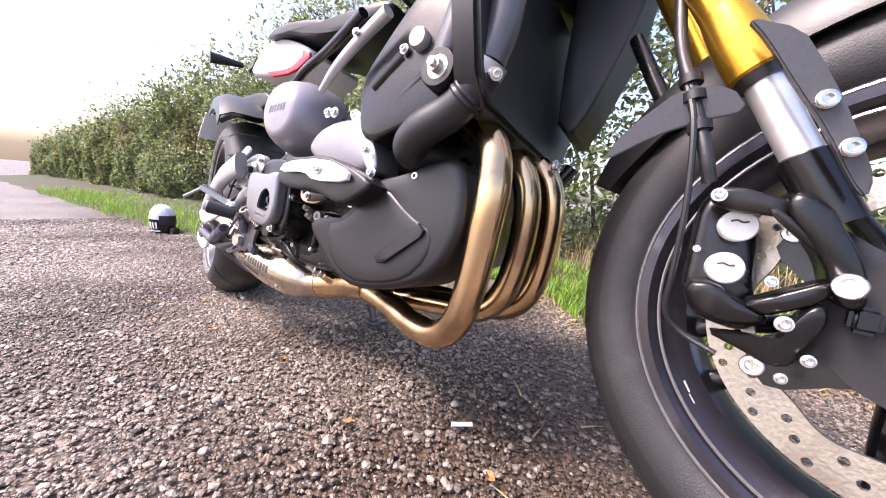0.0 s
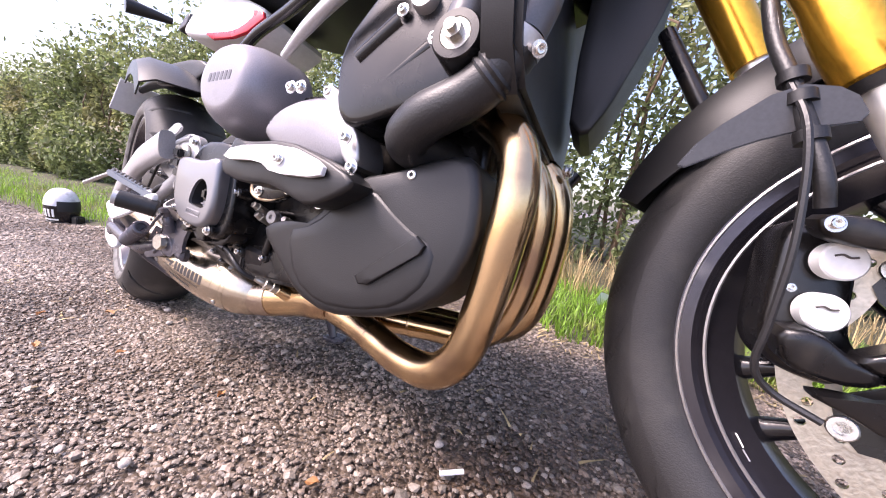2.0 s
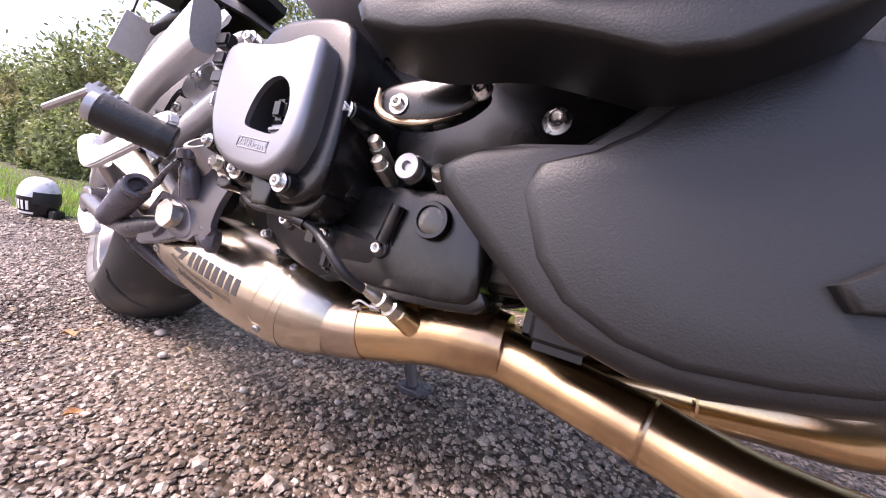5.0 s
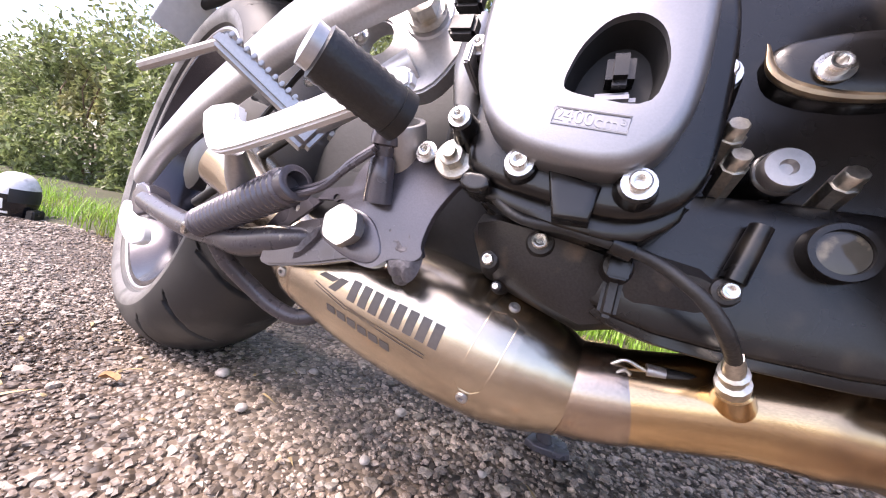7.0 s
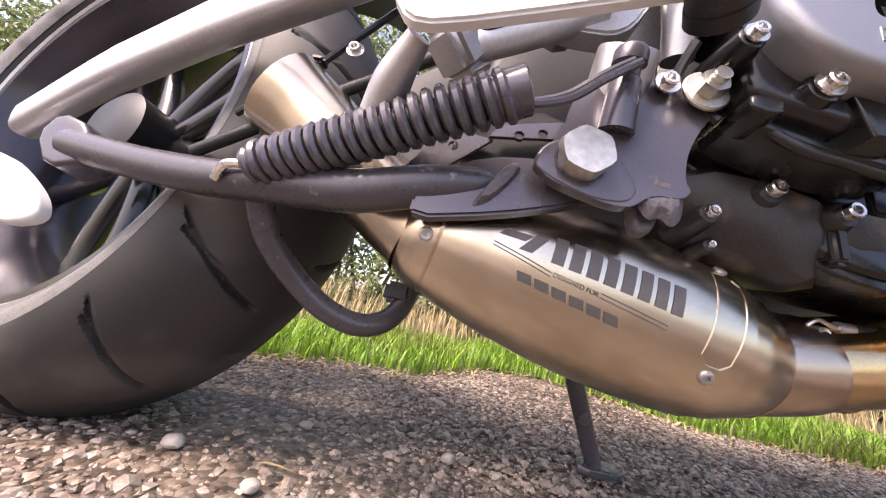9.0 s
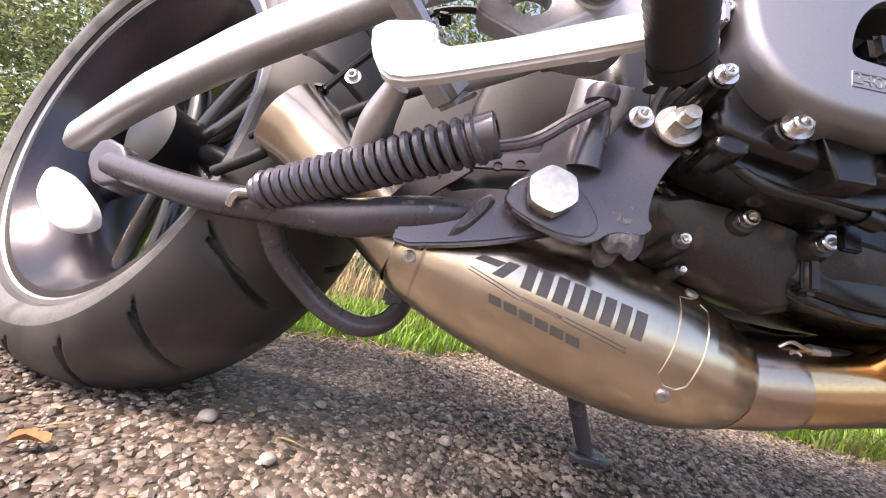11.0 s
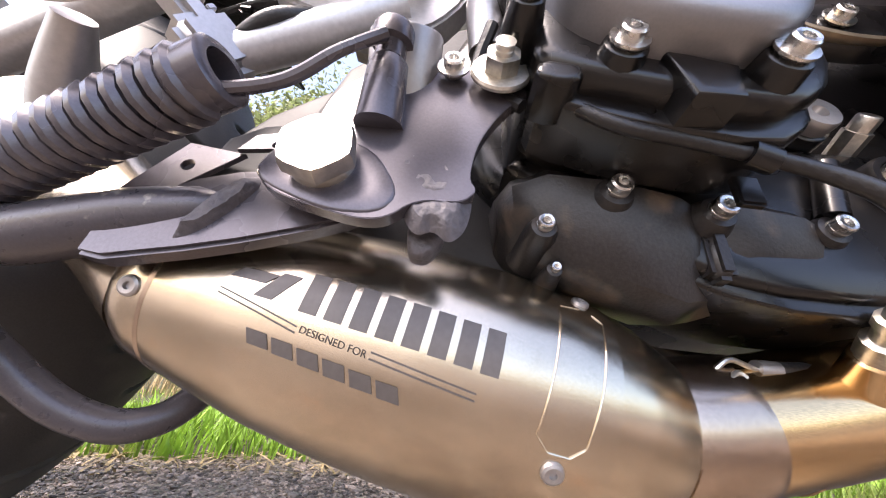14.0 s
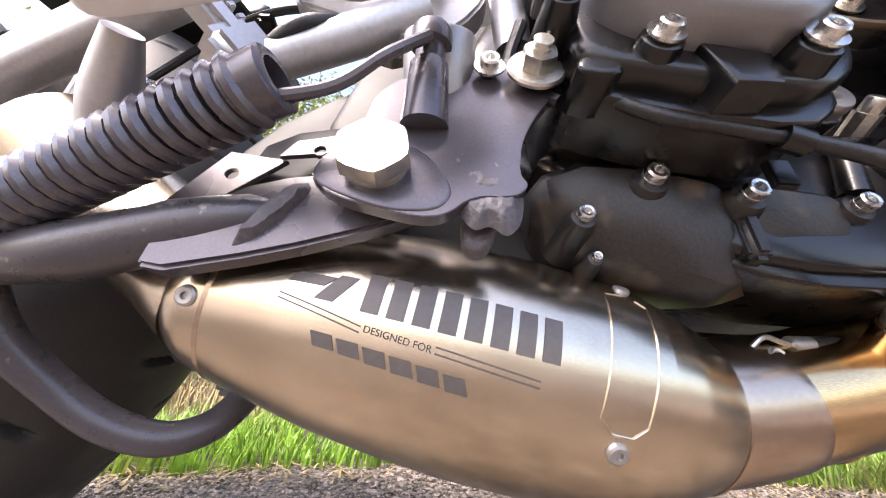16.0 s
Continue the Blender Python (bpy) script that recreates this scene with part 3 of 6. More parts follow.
def rim_mesh(m, bead, bead_half):
    prof = [(-bead_half, bead + 0.006), (-bead_half * 1.04, bead + 0.004), (-bead_half * 1.02, bead - 0.010), (-bead_half * 0.8, bead - 0.020), (-bead_half * 0.5, bead - 0.040), (0, bead - 0.046),
            (bead_half * 0.5, bead - 0.040), (bead_half * 0.8, bead - 0.020), (bead_half * 1.02, bead - 0.010), (bead_half * 1.04, bead + 0.004), (bead_half, bead + 0.006),
            (bead_half * 0.6, bead - 0.008), (0, bead - 0.016), (-bead_half * 0.6, bead - 0.008)]
    bm = bmesh.new()
    seg = 96
    loops = [[m @ Vector((r * math.cos(2 * math.pi * i / seg), r * math.sin(2 * math.pi * i / seg), d)) for i in range(seg)] for d, r in prof]
    rings(bm, loops, closed_path=True)
    return bm


def spoke_mesh(m, ang, r0, r1, w0, w1, off=0.0, thick=0.012):
    bm = bmesh.new()
    loops = []
    for k in range(7):
        t = k / 6
        r = r0 + (r1 - r0) * t
        w = w0 + (w1 - w0) * t + (0.010 * max(0, t - 0.75) * 4)
        a = ang + off * t
        c, s = math.cos(a), math.sin(a)
        d, e = Vector((c, s, 0)), Vector((-s, c, 0))
        h = thick * (1.1 - 0.35 * t)
        loops.append([m @ (d * r + e * w * math.cos(q) + Vector((0, 0, 1)) * h * math.sin(q)) for q in [2 * math.pi * i / 10 for i in range(10)]])
    rings(bm, loops)
    return bm


def disc_mesh(m, r1, r0, off, thick, holes):
    bm = bmesh.new()
    loops = [[Vector((r * math.cos(2 * math.pi * i / 96) * (1 + wave * math.cos(2 * math.pi * i / 96 * 10)), r * math.sin(2 * math.pi * i / 96) * (1 + wave * math.cos(2 * math.pi * i / 96 * 10)), 0)) for i in range(96)]
             for r, wave in ((r1, 0.0), (r0, 0.025))]
    for k in range(holes):
        a = 2 * math.pi * k / holes
        r = r0 + (r1 - r0) * (0.30, 0.55, 0.80)[k % 3]
        loops.append([Vector((r * math.cos(a) + 0.0036 * math.cos(2 * math.pi * i / 8), r * math.sin(a) + 0.0036 * math.sin(2 * math.pi * i / 8), 0)) for i in range(8)])
    edges = []
    for loop in loops:
        vs = [bm.verts.new(q) for q in loop]
        edges += [bm.edges.new((vs[i], vs[(i + 1) % len(vs)])) for i in range(len(vs))]
    bmesh.ops.triangle_fill(bm, use_beauty=True, use_dissolve=False, edges=edges)
    out = bmesh.ops.extrude_face_region(bm, geom=bm.faces[:])
    bmesh.ops.translate(bm, vec=(0, 0, -thick), verts=[g for g in out["geom"] if isinstance(g, bmesh.types.BMVert)])
    bm.transform(m @ Matrix.Translation((0, 0, off)))
    return bm


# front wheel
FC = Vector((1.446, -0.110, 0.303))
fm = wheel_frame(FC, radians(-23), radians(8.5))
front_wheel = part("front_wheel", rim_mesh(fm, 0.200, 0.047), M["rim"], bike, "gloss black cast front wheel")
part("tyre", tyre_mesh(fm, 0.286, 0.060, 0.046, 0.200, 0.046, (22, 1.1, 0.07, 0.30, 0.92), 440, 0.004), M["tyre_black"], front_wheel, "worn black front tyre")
for w in (0.0488, 0.0445):
    part("rim_edge", lathe([(w - 0.0010, 0.2015 - 5.0 * (0.0488 - w)), (w + 0.0006, 0.2025 - 5.0 * (0.0488 - w)), (w + 0.0012, 0.2005 - 5.0 * (0.0488 - w)), (w - 0.0004, 0.1995 - 5.0 * (0.0488 - w))], fm, 96, cap=False), M["alu"], front_wheel, "bright worn rim edge")
part("hub", lathe([(-0.06, 0.03), (-0.055, 0.045), (-0.03, 0.04), (0, 0.036), (0.03, 0.04), (0.055, 0.045), (0.06, 0.03)], fm), M["gloss"], front_wheel)
for k in range(10):
    part("spoke", spoke_mesh(fm, 2 * math.pi * k / 10 + 0.2, 0.036, 0.176, 0.011, 0.0070, 0.16 if k % 2 else -0.16), M["gloss"], front_wheel)
part("brake_disc", disc_mesh(fm, 0.130, 0.096, 0.062, 0.005, 54), M["disc"], front_wheel, "drilled bronze-grey brake disc")
part("disc_carrier", plate([(0.105 * (1, 0.97, 0.56, 0.50, 0.56, 0.97)[k % 6] * math.cos(2 * math.pi * k / 30), 0.105 * (1, 0.97, 0.56, 0.50, 0.56, 0.97)[k % 6] * math.sin(2 * math.pi * k / 30)) for k in range(30)], fm @ Matrix.Translation((0, 0, 0.066)), 0.006, n=1,
     holes=[(0, 0, 0.035)]), M["case"], front_wheel)
for k in range(5):
    a = 2 * math.pi * k / 5
    part("disc_button", lathe([(0.060, 0.009), (0.068, 0.009), (0.069, 0.008), (0.069, 0.005), (0.066, 0.0045)], fm @ Matrix.Translation((0.102 * math.cos(a), 0.102 * math.sin(a), 0)), 16), M["steel"], front_wheel)
part("sensor_ring", lathe([(0.058, 0.03), (0.072, 0.055), (0.074, 0.055), (0.074, 0.036)], fm), M["dark"], front_wheel)
part("rim_sticker", block((0.030, 0.012, 0.0012), fm @ Matrix.Rotation(radians(-140), 4, "Z") @ Matrix.Translation((0.1760, 0, 0.022)) @ Matrix.Rotation(radians(74), 4, "Y"), 0.0004), M["white"], front_wheel)
part("rim_sticker", block((0.020, 0.010, 0.0012), fm @ Matrix.Rotation(radians(-136), 4, "Z") @ Matrix.Translation((0.1760, 0, 0.026)) @ Matrix.Rotation(radians(74), 4, "Y"), 0.0004), M["alu"], front_wheel)

# fork
F_AX, F_LOW, F_SEAL, F_TOP = Vector((1.3738, -0.1818, 0.3392)), Vector((1.3413, -0.154, 0.4209)), Vector((1.292, -0.1445, 0.5066)), Vector((1.1601, -0.1049, 0.7257))
fork = part("fork_leg", tube([F_SEAL, F_TOP], 0.0180, 24, smooth=False), M["gold"], bike, "gold anodised upside-down fork leg")
fd = (F_TOP - F_SEAL).normalized()
part("fork_collar", lathe([(-0.012, 0.0190), (-0.010, 0.0215), (0.020, 0.0215), (0.040, 0.0198), (0.055, 0.0180)], axes(F_SEAL, fd), 28), M["gold"], fork)
part("dust_seal", lathe([(-0.020, 0.0165), (-0.011, 0.0190), (-0.008, 0.0190)], axes(F_SEAL, fd), 24), M["hose"], fork)
part("inner_tube", tube([F_LOW - fd * 0.02, F_SEAL], 0.0138, 24, smooth=False), M["chrome"], fork, "polished steel fork tube")
part("axle_casting", dome([(1.3276, 0.3983), (1.3355, 0.4046), (1.3522, 0.3956), (1.36, 0.3835), (1.3738, 0.3615), (1.3823, 0.3414), (1.3836, 0.326), (1.3788, 0.3215), (1.3699, 0.3245), (1.362, 0.337), (1.3565, 0.352), (1.3422, 0.3724), (1.3319, 0.3852)], axes((0, -0.1839, 0.0), Vector((0, -1, 0)), FW), 0.030, 0.007, 0.002, 1), M["case"], fork, "black cast fork foot")
part("fork_clamp", tube([F_LOW + fd * 0.014, F_LOW + fd * 0.012, F_LOW - fd * 0.045], [0.0142, 0.0172, 0.0165], 24, smooth=False), M["case"], fork)
part("axle_nut", lathe([(-0.01, 0.0088), (0.006, 0.0088), (0.007, 0.0080), (0.007, 0.0055), (-0.004, 0.0052)], fm @ Matrix.Translation(fm.inverted() @ (F_AX + (fm.to_3x3() @ Vector((0, 0, 1))) * 0.014)), 24), M["steel"], fork)
part("pinch_lug", block((0.018, 0.02, 0.012), axes(F_AX + Vector((0.012, 0.006, -0.022)), RT), 0.004, 3), M["case"], fork)
LF0, LF1 = Vector((1.2641, 0.0098, 0.5602)), Vector((1.1642, 0.0435, 0.7419))
lfork = part("fork_leg", tube([LF0, LF1], 0.022, 20, smooth=False), M["gold"], bike, "gold anodised far fork leg")
part("inner_tube", tube([LF0 - (LF1 - LF0) * 0.9, LF0], 0.018, 20, smooth=False), M["chrome"], lfork)
# fork guard strip with two screws
guard = part("fork_guard", plate([(1.2771, 0.5264), (1.3112, 0.5136), (1.326, 0.4909), (1.3413, 0.4654), (1.3552, 0.4377), (1.3656, 0.4152), (1.3651, 0.3993), (1.3548, 0.412), (1.3361, 0.4454), (1.3157, 0.474), (1.2919, 0.5096)], axes((0, -0.189, 0.0), Vector((0, -1, 0)), FW), 0.008, n=1, bevel=0.002), M["panel"], bike, "slate grey fork guard panel")
for q in ((1.3318, -0.1912, 0.4646), (1.3496, -0.193, 0.433)):
    bolt(q, guard, "pan", Vector((0.2, -0.97, 0.1)), 0.95)
# front mudguard following the tyre
def mudguard():
    bm = bmesh.new()
    loops = []
    for k in range(25):
        a = radians(88 + 74 * k / 24)
        r = 0.312 + 0.012 * max(0, k / 24 - 0.6)
        taper = 1.0 if k < 17 else 1 - 0.75 * ((k - 17) / 7) ** 1.5
        row = []
        for w, dr in ((-0.075, -0.055), (-0.075, -0.03), (-0.06, -0.004), (0, 0.006), (0.06, -0.004), (0.075, -0.03), (0.075, -0.055), (0.071, -0.055), (0.071, -0.03), (0.057, -0.008), (0, 0.002), (-0.057, -0.008), (-0.071, -0.03), (-0.071, -0.055)):
            row.append(fm @ Vector(((r + dr * (0.4 + 0.6 * taper)) * math.cos(a), (r + dr * (0.4 + 0.6 * taper)) * math.sin(a), 0.9 * w * (0.55 + 0.45 * taper))))
        loops.append(row)
    rings(bm, loops)
    return bm


fender = part("front_mudguard", mudguard(), M["plastic"], bike, "matt dark grey front mudguard")
part("mudguard_panel", plate([(1.1914, 0.4183), (1.2079, 0.4493), (1.2489, 0.4862), (1.2809, 0.4838), (1.295, 0.464), (1.2658, 0.4569), (1.2339, 0.4445)], axes((0, -0.1667, 0.0), Vector((0, -1, 0)), FW), 0.004, n=1, bevel=0.001), M["panel"], fender, "grey painted rear mudguard panel")

# brake caliper
cal = part("brake_caliper", dome([(1.2792, 0.3997), (1.3045, 0.4038), (1.3249, 0.3828), (1.3277, 0.3201), (1.3393, 0.3047), (1.3323, 0.2804), (1.2951, 0.2851), (1.2783, 0.3047), (1.2787, 0.3526)], side_frame(-0.146, 0.33) @ Matrix.Translation((0, -0.33, 0)), 0.05, 0.010, 0.002), M["case"], bike, "black radial brake caliper")
for q in ((1.3073, -0.1485, 0.3723), (1.3046, -0.1528, 0.3352)):
    part("piston_cap", lathe([(-0.004, 0.0135), (0.008, 0.0135), (0.0095, 0.0122), (0.0095, 0.0)], axes(q, Vector((0.05, -0.98, 0.12))), 28), M["white"], cal, "white round piston cap")
    part("cap_mark", tube([Vector(q) + Vector((-0.006, -0.0098, 0.004)), Vector(q) + Vector((-0.002, -0.0098, 0.0055)), Vector(q) + Vector((0.002, -0.0098, 0.004)), Vector(q) + Vector((0.006, -0.0098, 0.005))], 0.0008, 6, 3), M["print"], cal)
part("caliper_bridge", dome([(1.2822, 0.4015), (1.3005, 0.4051), (1.3221, 0.3998), (1.3404, 0.3949), (1.3449, 0.3807), (1.3258, 0.3839), (1.3045, 0.3835), (1.2864, 0.3883)], axes((0, -0.172, 0.0), Vector((0, -1, 0)), FW), 0.022, 0.006, 0.001, 1), M["case"], cal)
part("caliper_bridge", dome([(1.3188, 0.3879), (1.3262, 0.39), (1.359, 0.3623), (1.3571, 0.3545)], axes((0, -0.1816, 0.0), Vector((0, -1, 0)), FW), 0.010, 0.003, 0.001, 1), M["case"], cal)
part("caliper_bridge", dome([(1.3184, 0.3122), (1.3363, 0.3242), (1.365, 0.3428), (1.3691, 0.3353), (1.3638, 0.3255), (1.3516, 0.3155), (1.3319, 0.3034)], axes((0, -0.1801, 0.0), Vector((0, -1, 0)), FW), 0.018, 0.006, 0.001, 1), M["case"], cal)
part("caliper_bridge", dome([(1.2776, 0.32), (1.2986, 0.3253), (1.3211, 0.3108), (1.338, 0.3054), (1.3361, 0.2956), (1.3182, 0.2905), (1.286, 0.2953)], axes((0, -0.1767, 0.0), Vector((0, -1, 0)), FW), 0.022, 0.007, 0.001, 1), M["case"], cal)
part("caliper_bridge", dome([(1.2988, 0.2823), (1.3207, 0.2866), (1.3439, 0.2867), (1.3483, 0.2973), (1.3516, 0.3114), (1.3577, 0.3211), (1.3653, 0.3232), (1.3682, 0.3086), (1.3603, 0.2882), (1.3555, 0.2714), (1.3437, 0.2666), (1.3259, 0.2738)], axes((0, -0.1835, 0.0), Vector((0, -1, 0)), FW), 0.016, 0.005, 0.001, 1), M["case"], cal)
for q, s in (((1.2878, -0.1777, 0.3965), 0.65), ((1.3312, -0.1829, 0.3344), 0.50), ((1.3442, -0.1845, 0.3042), 0.70), ((1.3617, -0.1867, 0.2811), 0.55), ((1.3507, -0.1851, 0.2618), 0.50), ((1.2821, -0.165, 0.3495), 0.35)):
    bolt(q, cal, "cap", RT, s)
part("brake_hose", tube([(1.2233, -0.1103, 0.6175), (1.2365, -0.1361, 0.5359), (1.2523, -0.158, 0.487), (1.272, -0.1802, 0.4302), (1.2793, -0.1807, 0.4055)], 0.0055, 10), M["hose"], cal, "black rubber brake hose")
part("sensor_cable", tube([(1.2284, -0.1206, 0.5849), (1.2452, -0.1521, 0.5032), (1.2597, -0.179, 0.4544), (1.2669, -0.1889, 0.3884), (1.2681, -0.1881, 0.3288), (1.2691, -0.1828, 0.2935), (1.2834, -0.1796, 0.2765), (1.3088, -0.1883, 0.2683)], 0.0026, 8), M["hose"], cal)
for q in ((1.2514, -0.1559, 0.4927), (1.2566, -0.1635, 0.4764), (1.2648, -0.1724, 0.4504)):
    part("cable_clip", lathe([(-0.004, 0.009), (0.004, 0.009)], axes(q, Vector((0.25, -0.2, -0.9))), 12), M["plastic"], cal)

# ---------------------------------------------------------------- engine
eng_y = -0.086
engine = part("engine", dome([(0.536, 0.2738), (0.5678, 0.2412), (0.6495, 0.2083), (0.7549, 0.2174), (0.9099, 0.2318), (0.9828, 0.2685), (1.013, 0.3595), (1.0105, 0.4365), (0.9862, 0.59), (0.883, 0.6085), (0.7824, 0.5058), (0.6117, 0.4908), (0.5068, 0.4032)], side_frame(eng_y, 0.35) @ Matrix.Translation((0, -0.35, 0)), 0.27, 0.015, 0.0, 1), M["case"], bike, "black painted three-cylinder engine")


def cover(name, poly, y, z, depth, bevel, rise, mat, label="", n=2):
    return part(name, dome(poly, side_frame(y, z) @ Matrix.Translation((0, -z, 0)), depth, bevel, rise, n), M[mat], engine, label)


oil_cover = cover("oil_filter_cover", [(0.753, 0.294), (0.769, 0.307), (0.802, 0.315), (0.819, 0.308), (0.832, 0.320), (0.847, 0.333), (0.872, 0.363), (0.895, 0.382), (0.939, 0.393), (0.977, 0.408), (1.017, 0.421), (1.035, 0.410), (1.045, 0.377), (1.047, 0.332), (1.031, 0.285), (1.002, 0.253), (0.951, 0.231), (0.883, 0.216), (0.832, 0.228), (0.790, 0.262)], -0.176, 0.33, 0.10, 0.010, 0.001, "plastic", "large matt black side cover", 1)
part("cover_facet", dome([(0.800, 0.302), (0.842, 0.318), (0.882, 0.358), (0.915, 0.376), (0.968, 0.340), (1.012, 0.322), (1.010, 0.286), (0.982, 0.252), (0.930, 0.233), (0.872, 0.226), (0.826, 0.246)], side_frame(-0.1785, 0.33) @ Matrix.Translation((0, -0.33, 0)), 0.010, 0.008, 0.0, 1), M["plastic"], oil_cover)
part("cover_slot", dome([(0.922, 0.274), (0.988, 0.331), (0.999, 0.323), (0.996, 0.314), (0.940, 0.268), (0.928, 0.266)], side_frame(-0.1845, 0.33) @ Matrix.Translation((0, -0.33, 0)), 0.006, 0.003, 0.0, 0), M["plastic"], oil_cover, "raised slanting rib")
part("cover_lug", block((0.045, 0.03, 0.03), side_frame(-0.1288, 0.225) @ Matrix.Translation((0.8393, -0.0082, 0)), 0.008, 3), M["plastic"], engine)
part("cover_foot", lathe([(-0.02, 0.007), (0.0, 0.007), (0.001, 0.005), (0.001, 0.003), (-0.01, 0.003)], axes((0.8378, -0.1288, 0.21), RT), 14), M["dark"], engine)
bolt((0.9633, -0.166, 0.3904), engine, "pan", RT, 0.8)
bolt((0.8097, -0.1384, 0.3385), engine, "cap", RT, 1.0)
cover("sump", [(0.5506, 0.2625), (0.5737, 0.2431), (0.6379, 0.2091), (0.6794, 0.2035), (0.7716, 0.2104), (0.783, 0.2213), (0.7756, 0.2901), (0.6843, 0.2888), (0.5987, 0.2722)], -0.1213, 0.25, 0.09, 0.006, 0.001, "case", "black ribbed lower crankcase", 1)
part("sump_flange", dome([(0.565, 0.2371), (0.6383, 0.2036), (0.6846, 0.1972), (0.7778, 0.205), (0.7894, 0.2158), (0.7825, 0.225), (0.6835, 0.2112), (0.642, 0.2167), (0.5735, 0.2486)], side_frame(-0.1193, 0.23) @ Matrix.Translation((0, -0.23, 0)), 0.05, 0.003, 0.0, 1), M["case"], engine)
for a, b in (((0.6526, 0.2524), (0.7388, 0.2446)), ((0.6629, 0.2361), (0.7499, 0.2291)), ((0.6423, 0.2696), (0.7046, 0.2663))):
    part("case_rib", tube([(a[0], -0.1184, a[1]), (b[0], -0.1164, b[1])], 0.0013, 8, smooth=False), M["case"], engine)

def lower_casting():
    """The faceted lower cover: flat panels that fold in towards the sump, pinched at the web between its two lobes."""
    bm = bmesh.new()
    loops = []
    for x, top, low, y in ((0.553, 0.246, 0.222, -0.108), (0.559, 0.251, 0.214, -0.121), (0.574, 0.255, 0.205, -0.128), (0.602, 0.253, 0.198, -0.131), (0.630, 0.249, 0.191, -0.130), (0.643, 0.247, 0.195, -0.124),
                           (0.655, 0.249, 0.200, -0.129), (0.684, 0.247, 0.204, -0.128), (0.700, 0.243, 0.206, -0.123), (0.726, 0.236, 0.209, -0.117), (0.736, 0.232, 0.212, -0.100)):
        mid = top + 0.55 * (low - top)
        loops.append([Vector(q) for q in ((x, y + 0.05, top + 0.003), (x, y + 0.007, top), (x, y, top - 0.007), (x + 0.002, y + 0.001, mid), (x + 0.004, y + 0.009, low + 0.007), (x + 0.004, y + 0.024, low), (x, y + 0.05, low + 0.004))])
    rings(bm, loops)
    bmesh.ops.bevel(bm, geom=[e for e in bm.edges if e.is_manifold and e.calc_face_angle(0) > 0.12], offset=0.0016, segments=2, affect="EDGES", profile=0.6)
    return bm


part("lower_cover", lower_casting(), M["worncase"], engine, "black faceted lower engine casting with brown worn patches")
for x, y, z, w, h in ((0.6455, -0.1275, 0.222, 0.010, 0.030), (0.6035, -0.1305, 0.246, 0.016, 0.014), (0.699, -0.124, 0.241, 0.014, 0.022)):
    part("casting_web", block((w, h, 0.012), side_frame(y, z) @ Matrix.Translation((x, 0, -0.004)), 0.003, 3), M["worncase"], engine)
for q, s in (((0.5730, -0.1280, 0.2225), 0.75), ((0.6020, -0.1335, 0.2405), 1.0), ((0.6450, -0.1320, 0.2365), 1.0), ((0.6960, -0.1285, 0.2365), 0.9), ((0.7517, -0.1188, 0.2181), 0.6), ((0.5800, -0.1200, 0.2065), 0.45)):
    part("bolt_boss", lathe([(-0.03, 0.0150 * s), (-0.006, 0.0095 * s), (-0.001, 0.0074 * s), (-0.0005, 0.0050 * s)], axes(Vector(q), RT), 20), M["worncase"], engine)
    bolt(q, engine, "plain", RT, s)
part("bolt_boss", tube([(0.7040, -0.1240, 0.2720), (0.6975, -0.1265, 0.2420)], [0.0052, 0.0060], 16, smooth=False), M["case"], engine)

# cast seams, lugs and a drain plug on the lower case
for x, z, w, h in ((0.599, 0.266, 0.030, 0.012), (0.658, 0.275, 0.022, 0.016)):
    part("case_lug", block((w, h, 0.02), side_frame(-0.1321, z) @ Matrix.Translation((x, 0, 0)), 0.004, 3), M["case"], engine)
for q in ((0.6593, -0.1301, 0.2751),):
    bolt(q, engine, "cap", RT, 0.6)

# upper clutch cover with its window
CW = side_frame(-0.1815, 0.32) @ Matrix.Translation((0, -0.32, 0))


